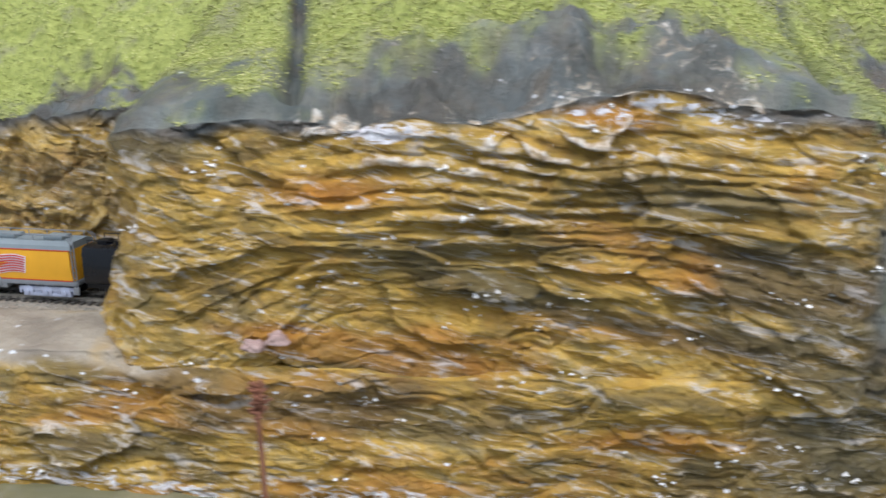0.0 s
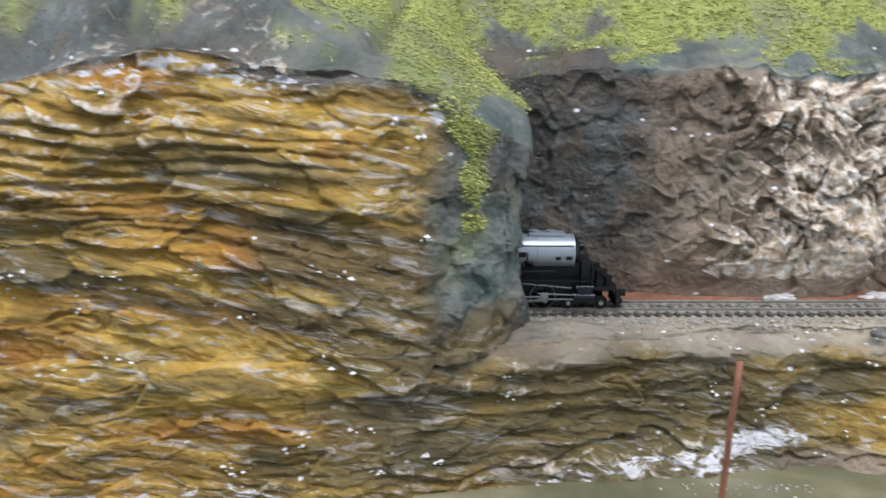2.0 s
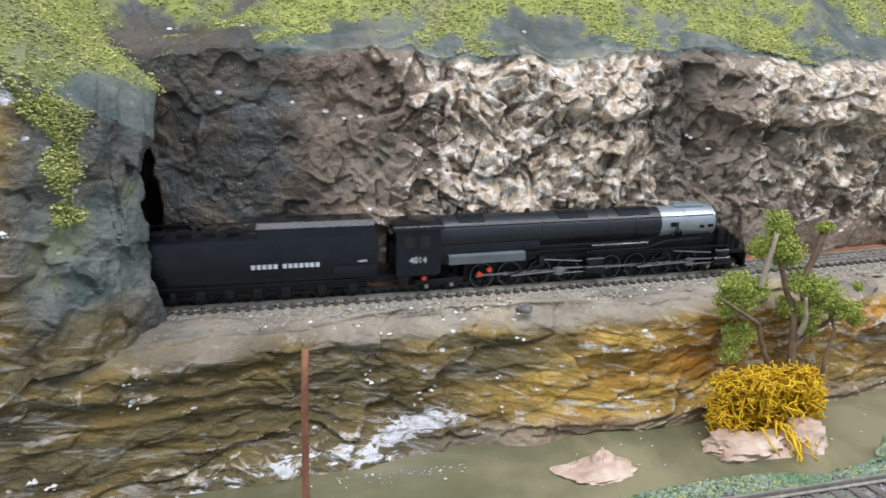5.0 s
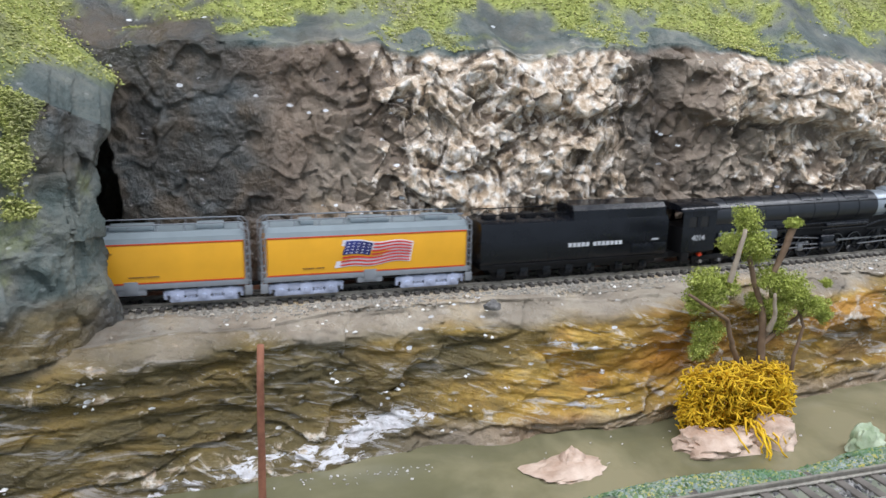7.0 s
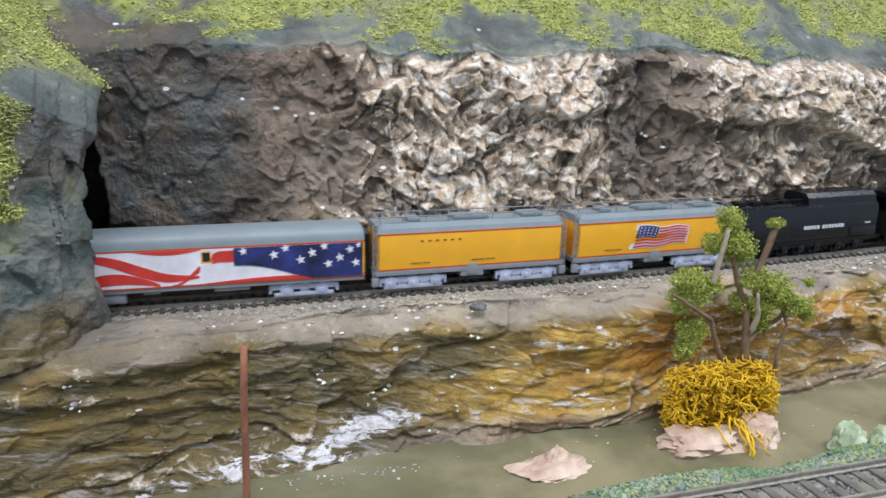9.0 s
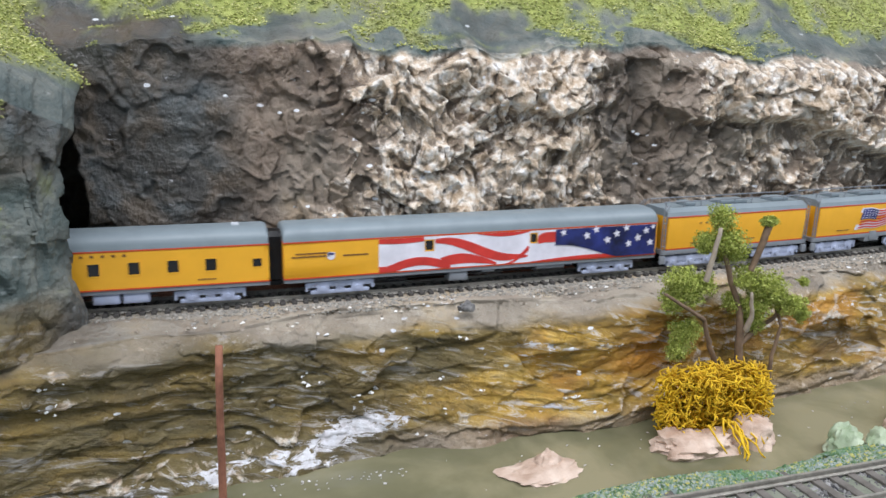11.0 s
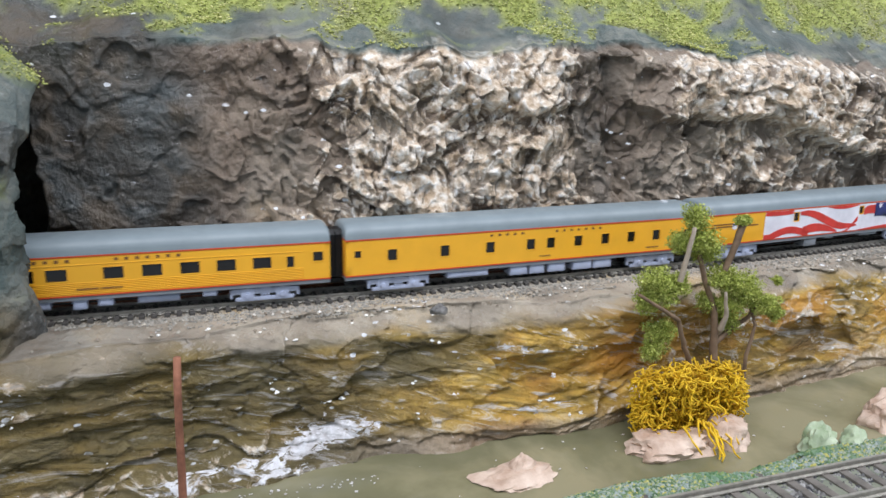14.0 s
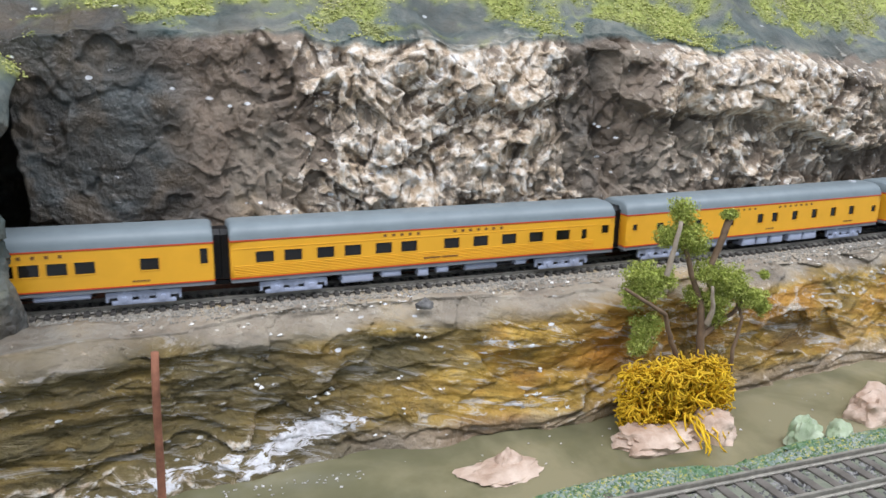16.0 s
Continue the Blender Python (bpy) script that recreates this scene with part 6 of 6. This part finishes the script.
LUMP = speckled("dirty_plaster", (0.28, 0.25, 0.23), (0.74, 0.72, 0.72), 14, 0.6, 0.6, 0.02)
rr = random.Random(77)
for k in range(12):
    x = rr.uniform(1.0, 2.0)
    boulder("plaster_lump", x, float(track_y(x)) + rr.uniform(0.14, 0.16), -0.032, rr.uniform(0.03, 0.075), 0.022, rr.uniform(0.010, 0.024), LUMP, "white plaster lump at the foot of the cliff", 40 + k, rr.uniform(-30, 30))["group"] = "plaster lumps at the cliff"
# crumbs of white plaster caught on the ledges
g = np.random.default_rng(31)
ok = np.flatnonzero((ridge_paint[:, 2] > 0.5) & (ridge_co[:, 0] > -3.4) & (ridge_co[:, 0] < -0.4))
pick = g.choice(ok, 62)
ok2 = np.flatnonzero((bank_co[:, 2] < -0.06) & (bank_co[:, 2] > -0.55) & (bank_co[:, 0] > -4) & (bank_co[:, 0] < 3.8))
pick2 = g.choice(ok2, 50)
heart = np.concatenate([ridge_co[pick], bank_co[pick2]])
clus = np.repeat(heart, 4, 0) + g.normal(0, 0.011, (len(heart) * 4, 3)) * (2.6, 0.25, 0.7)
crumbs("plaster_crumbs", clus + (0, 0.004, 0), 0.0115, STONE_WHITE, "white crumbs of plaster on the ledges of the rocks", seed=32, category="plaster crumbs")
gx = np.concatenate([g.uniform(-0.1, 4.2, 380), g.uniform(-4.4, -3.3, 120)])
crumbs("shelf_litter", np.stack([gx, track_y(gx) - 0.15 - 0.2 * g.random(len(gx)) ** 1.5, np.full(len(gx), -0.028)], -1), 0.008, island("shelf_litter_bits", [(0, (0.20, 0.16, 0.12)), (0.7, (0.50, 0.45, 0.38)), (1, (0.85, 0.84, 0.82))]), "small tan and white litter on the dusty shelf", seed=33, category="litter")


def tube(bm, pts, r0, r1, n=5):
    rings = []
    for i, p in enumerate(pts):
        d = (pts[min(i + 1, len(pts) - 1)] - pts[max(i - 1, 0)]).normalized()
        a = d.orthogonal().normalized()
        b = d.cross(a)
        q = r0 + (r1 - r0) * i / (len(pts) - 1)
        rings.append([bm.verts.new(p + q * (a * math.cos(2 * math.pi * k / n) + b * math.sin(2 * math.pi * k / n))) for k in range(n)])
    for s, t in zip(rings, rings[1:]):
        # match the nearest corners so that the tube does not pinch
        o = min(range(n), key=lambda k: (t[k].co - s[0].co).length)
        for k in range(n):
            bm.faces.new((s[k], s[(k + 1) % n], t[(k + 1 + o) % n], t[(k + o) % n]))
    bm.faces.new(rings[-1])
    return bm


def lichen_bush(x, y, z):
    """A mop of curly, forking lichen strands, dense at the heart and open at the rim."""
    rg = random.Random(5)
    bush = tagged(new("lichen_bush"), "bright yellow dyed lichen bush draped over a rock", "bush")
    bush.location = Vector((x, y, z)) * U

    def inside(p):
        return (p.x / 0.262) ** 4 + (p.y / 0.15) ** 2 + ((p.z + 0.0) / (0.155 if p.z > 0 else 0.185)) ** 4 < 1 + 0.25 * noise.noise(p * 14)

    def grow(bm, p, d, steps, r, depth):
        pts = [p.copy()]
        for s in range(steps):
            d = (d + Vector((rg.gauss(0, 0.42), rg.gauss(0, 0.42), rg.gauss(0, 0.42)))).normalized()
            p = p + d * 0.014
            if not inside(p):
                break
            pts.append(p.copy())
            if depth and s > 1 and rg.random() < 0.42:
                e = (d + Vector((rg.gauss(0, 0.8), rg.gauss(0, 0.6), rg.gauss(0, 0.8)))).normalized()
                grow(bm, p.copy(), e, 4, r * 0.85, depth - 1)
        if len(pts) > 2:
            tube(bm, pts, r, r * 0.75)

    for clump in range(12):
        bm = B()
        a, b = clump % 4, clump // 4
        heart = Vector((-0.185 + 0.123 * a + rg.uniform(-0.02, 0.02), rg.uniform(-0.04, 0.03), -0.12 + 0.11 * b + rg.uniform(-0.02, 0.02)))
        for k in range(46):
            d = Vector((rg.gauss(0, 1), rg.gauss(-0.45, 0.8), rg.gauss(0.15, 0.9))).normalized()
            grow(bm, heart + d * rg.uniform(0.0, 0.03), d, rg.randint(6, 10), 0.0047, 1)
        bmesh.ops.recalc_face_normals(bm, faces=bm.faces)
        part("lichen_clump", bm, LICHEN, bush, smooth=180)
    # strands that hang over the rock
    for k in range(11):
        bm = B()
        sx = rg.choice((-0.20, -0.10, 0.0, 0.01, 0.02, 0.10)) + rg.gauss(0, 0.012)
        p = Vector((sx, -0.11 + rg.gauss(0, 0.012), -0.05))
        pts = [p.copy()]
        for s in range(rg.randint(7, 10) if abs(sx - 0.01) < 0.025 else rg.randint(3, 5)):
            p = p + Vector((rg.gauss(0, 0.009), rg.gauss(-0.021 if s < 5 else -0.002, 0.004), -rg.uniform(0.008, 0.018)))
            pts.append(p.copy())
        tube(bm, pts, 0.0050, 0.0034)
        bmesh.ops.recalc_face_normals(bm, faces=bm.faces)
        part("hanging_strand", bm, LICHEN, bush, smooth=180)
    return bush


lichen_bush(2.262, -0.525, -0.428)


def foliage(bm_places, size, seed):
    """Flakes of foam leaf round given places: positions and triangles."""
    r = np.random.default_rng(seed)
    k = len(bm_places)
    a = r.normal(0, 1, (k, 3, 3))
    a /= np.linalg.norm(a, axis=2, keepdims=True)
    co = bm_places[:, None] + a * size * r.uniform(0.5, 1.3, (k, 1, 1))
    return co.reshape(-1, 3), np.arange(3 * k).reshape(-1, 3)


def foam_tree(x, y, z):
    tree = tagged(new("tree"), "small model tree with green foam leaves and bare brown stubs", "tree")
    tree.location = Vector((x, y, z)) * U

    def limb(name, pts, r0, r1, material):
        v = [Vector(p) for p in pts]
        fine = []
        for a, b in zip(v, v[1:]):
            for k in range(4):
                fine.append(a.lerp(b, k / 4) + Vector((noise.noise(a * 9 + b * 3 * k), noise.noise(b * 7 - a * k), 0)) * 0.006)
        fine.append(v[-1])
        bm = tube(B(), fine, r0, r1, 8)
        bmesh.ops.recalc_face_normals(bm, faces=bm.faces)
        part(name, bm, material, tree, smooth=180)

    limb("trunk", [(0.045, 0, -0.24), (0.05, 0, 0.0), (0.045, 0, 0.12), (0.035, 0.01, 0.22), (-0.03, 0.0, 0.34), (-0.085, 0, 0.50), (-0.10, 0, 0.60)], 0.020, 0.007, BARK)
    limb("branch", [(-0.07, -0.03, -0.20), (-0.085, -0.03, 0.0), (-0.135, -0.04, 0.10), (-0.175, -0.05, 0.20), (-0.27, -0.06, 0.26), (-0.375, -0.06, 0.325)], 0.014, 0.006, BARK)
    limb("stub", [(-0.185, -0.05, 0.36), (-0.165, -0.06, 0.47), (-0.15, -0.06, 0.575)], 0.012, 0.008, BARK_PALE)
    limb("stub", [(0.05, -0.03, 0.13), (0.055, -0.05, 0.20), (0.03, -0.06, 0.30)], 0.013, 0.006, BARK_PALE)
    limb("stub", [(0.045, -0.02, 0.38), (0.07, -0.03, 0.47), (0.105, -0.03, 0.575)], 0.012, 0.015, BARK)
    limb("branch", [(0.20, -0.02, -0.20), (0.205, -0.02, 0.0), (0.235, -0.02, 0.13), (0.215, 0, 0.20)], 0.009, 0.006, BARK)
    limb("branch", [(0.05, 0, 0.06), (0.13, 0.01, 0.11), (0.21, 0, 0.16), (0.25, 0, 0.22)], 0.013, 0.006, BARK)
    r = np.random.default_rng(8)
    clumps = [(-0.105, 0.0, 0.60, 0.055, 0.05, 0.055), (-0.075, 0.0, 0.51, 0.085, 0.06, 0.07), (-0.03, 0.02, 0.46, 0.065, 0.05, 0.05), (-0.15, 0.02, 0.50, 0.05, 0.045, 0.055), (-0.27, -0.02, 0.36, 0.085, 0.06, 0.055), (-0.22, 0.0, 0.30, 0.095, 0.06, 0.055), (-0.30, 0.0, 0.28, 0.05, 0.05, 0.06), (-0.15, 0.02, 0.33, 0.05, 0.04, 0.05), (-0.20, 0.03, 0.12, 0.075, 0.05, 0.06), (-0.24, 0.02, 0.05, 0.045, 0.04, 0.05), (0.05, 0.0, 0.34, 0.075, 0.06, 0.05), (0.13, -0.02, 0.31, 0.095, 0.06, 0.06), (0.10, 0.0, 0.22, 0.075, 0.05, 0.06), (0.19, -0.01, 0.26, 0.06, 0.05, 0.05), (0.27, -0.02, 0.22, 0.065, 0.05, 0.05), (0.33, -0.02, 0.17, 0.035, 0.03, 0.03), (0.12, 0.02, 0.14, 0.05, 0.04, 0.04), (0.34, 0.0, 0.31, 0.022, 0.02, 0.016), (0.10, -0.03, 0.585, 0.040, 0.025, 0.022), (0.02, 0.03, 0.24, 0.05, 0.04, 0.04)]
    for cx, cy, cz, rx, ry, rz in clumps:
        n = int(42000 * (rx * rz + rx * ry) ** 0.5)
        d = r.normal(0, 1, (n, 3))
        d /= np.linalg.norm(d, axis=1, keepdims=True)
        lump = 0.72 + 0.55 * fbm(d[:, 0] * 2.4 + cx * 30, d[:, 2] * 2.4 + cz * 30 + d[:, 1], 3, 91)
        p = d * (r.random((n, 1)) ** 0.55) * lump[:, None] * (rx, ry, rz) * 1.45 + (cx, cy, cz)
        co, tri = foliage(p, 0.0062, int(abs(cx) * 1000) + 3)
        part_ob = mesh_from_arrays("foliage_clump", co, tri, LEAF, parent=tree, smooth=False)
    return tree


foam_tree(2.385, -0.44, -0.30)


def dry_stalk(x, y, base, top, head, label, lean=0.0, seed=1, tuft=0.0):
    rg = random.Random(seed)
    plant = tagged(new("dry_stalk"), label, "dried plant")
    plant.location = Vector((x, y, base)) * U
    h = top - base
    pts = [Vector((lean * k / 8 + rg.gauss(0, 0.0015), rg.gauss(0, 0.002), h * (0.86 if tuft else 1.0) * k / 8)) for k in range(9)]
    bm = tube(B(), pts, 0.0105, 0.0085, 8)
    bmesh.ops.recalc_face_normals(bm, faces=bm.faces)
    part("stem", bm, RUST, plant, smooth=180)
    bm = B()
    for k in range(70 if tuft else 0):
        s = rg.random()
        c = Vector((lean * (0.86 + 0.14 * s), 0, h * 0.80 + h * 0.20 * s))
        w = head * (0.35 + 0.65 * math.sin(math.pi * (0.12 + 0.8 * s)))
        o = Vector((rg.gauss(0, 0.5), rg.gauss(0, 0.5), rg.gauss(0, 0.3))) * w
        tube(bm, [c, c + o * 0.6 + Vector((0, 0, 0.004)), c + o + Vector((0, 0, 0.012))], 0.004, 0.0055, 5)
    bmesh.ops.recalc_face_normals(bm, faces=bm.faces)
    if tuft:
        part("seed_head", bm, RUST, plant, "brown dried seed head", smooth=180)
    if tuft:
        bm = B()
        for k in range(16):
            c = Vector((0.012, -0.006, tuft - base))
            o = Vector((rg.gauss(0, 0.010), rg.gauss(0, 0.008), rg.gauss(0, 0.014)))
            tube(bm, [c - o, c + o * 0.3 + Vector((0.003, 0, 0.004)), c + o], 0.006, 0.004, 5)
        bmesh.ops.recalc_face_normals(bm, faces=bm.faces)
        part("yellow_tuft", bm, LICHEN, plant, "yellow lichen tuft on the stem", smooth=180)
    return plant


dry_stalk(0.33, -1.20, -0.525, 0.235, 0.008, "thin rusty-brown dried stalk standing on the near bank", 0.012, 2)
dry_stalk(-2.55, -1.04, -0.525, 0.125, 0.036, "thin reddish-brown dried stalk with a fluffy head", -0.01, 3, -0.345)

wx = np.concatenate([g.uniform(0.4, 3.4, 45), g.uniform(0.5, 1.0, 40)])
wy = np.concatenate([g.uniform(-0.70, -0.45, 45), -0.47 - 0.08 * g.random(40) ** 2])
crumbs("water_specks", np.stack([wx, wy, np.full(len(wx), -0.573)], -1), 0.0055, LUMP, "tiny specks of plaster lying on the resin water", flat=0.4, seed=35, category="plaster specks")


def motions():
    for ob, mid, length in VEHICLES:
        path = []
        for k in range(0, 65):
            t = k / 4
            x = train_x(t) + mid
            y0, y1 = float(track_y(x - 0.35 * length)), float(track_y(x + 0.35 * length))
            path.append((t, pose(x * U, (y0 + y1) / 2 * U, -0.008 * U, 0, 0, math.degrees(math.atan2(y1 - y0, 0.7 * length)))))
        walk(ob, path)
    for ob, x, rad in WHEELS:
        walk(ob, [(k / 10, pose(x * U, 0, rad * U, 0, math.degrees((train_x(k / 10) - train_x(0)) / rad), 0)) for k in range(161)])
    for ob, x, y, rad in RODS:
        path = []
        for k in range(161):
            a = -(train_x(k / 10) - train_x(0)) / rad + (0 if y < 0 else math.pi / 2)
            path.append((k / 10, pose((x + 0.021 * math.cos(a)) * U, y * U, (rad + 0.021 * math.sin(a)) * U)))
        walk(ob, path)


motions()
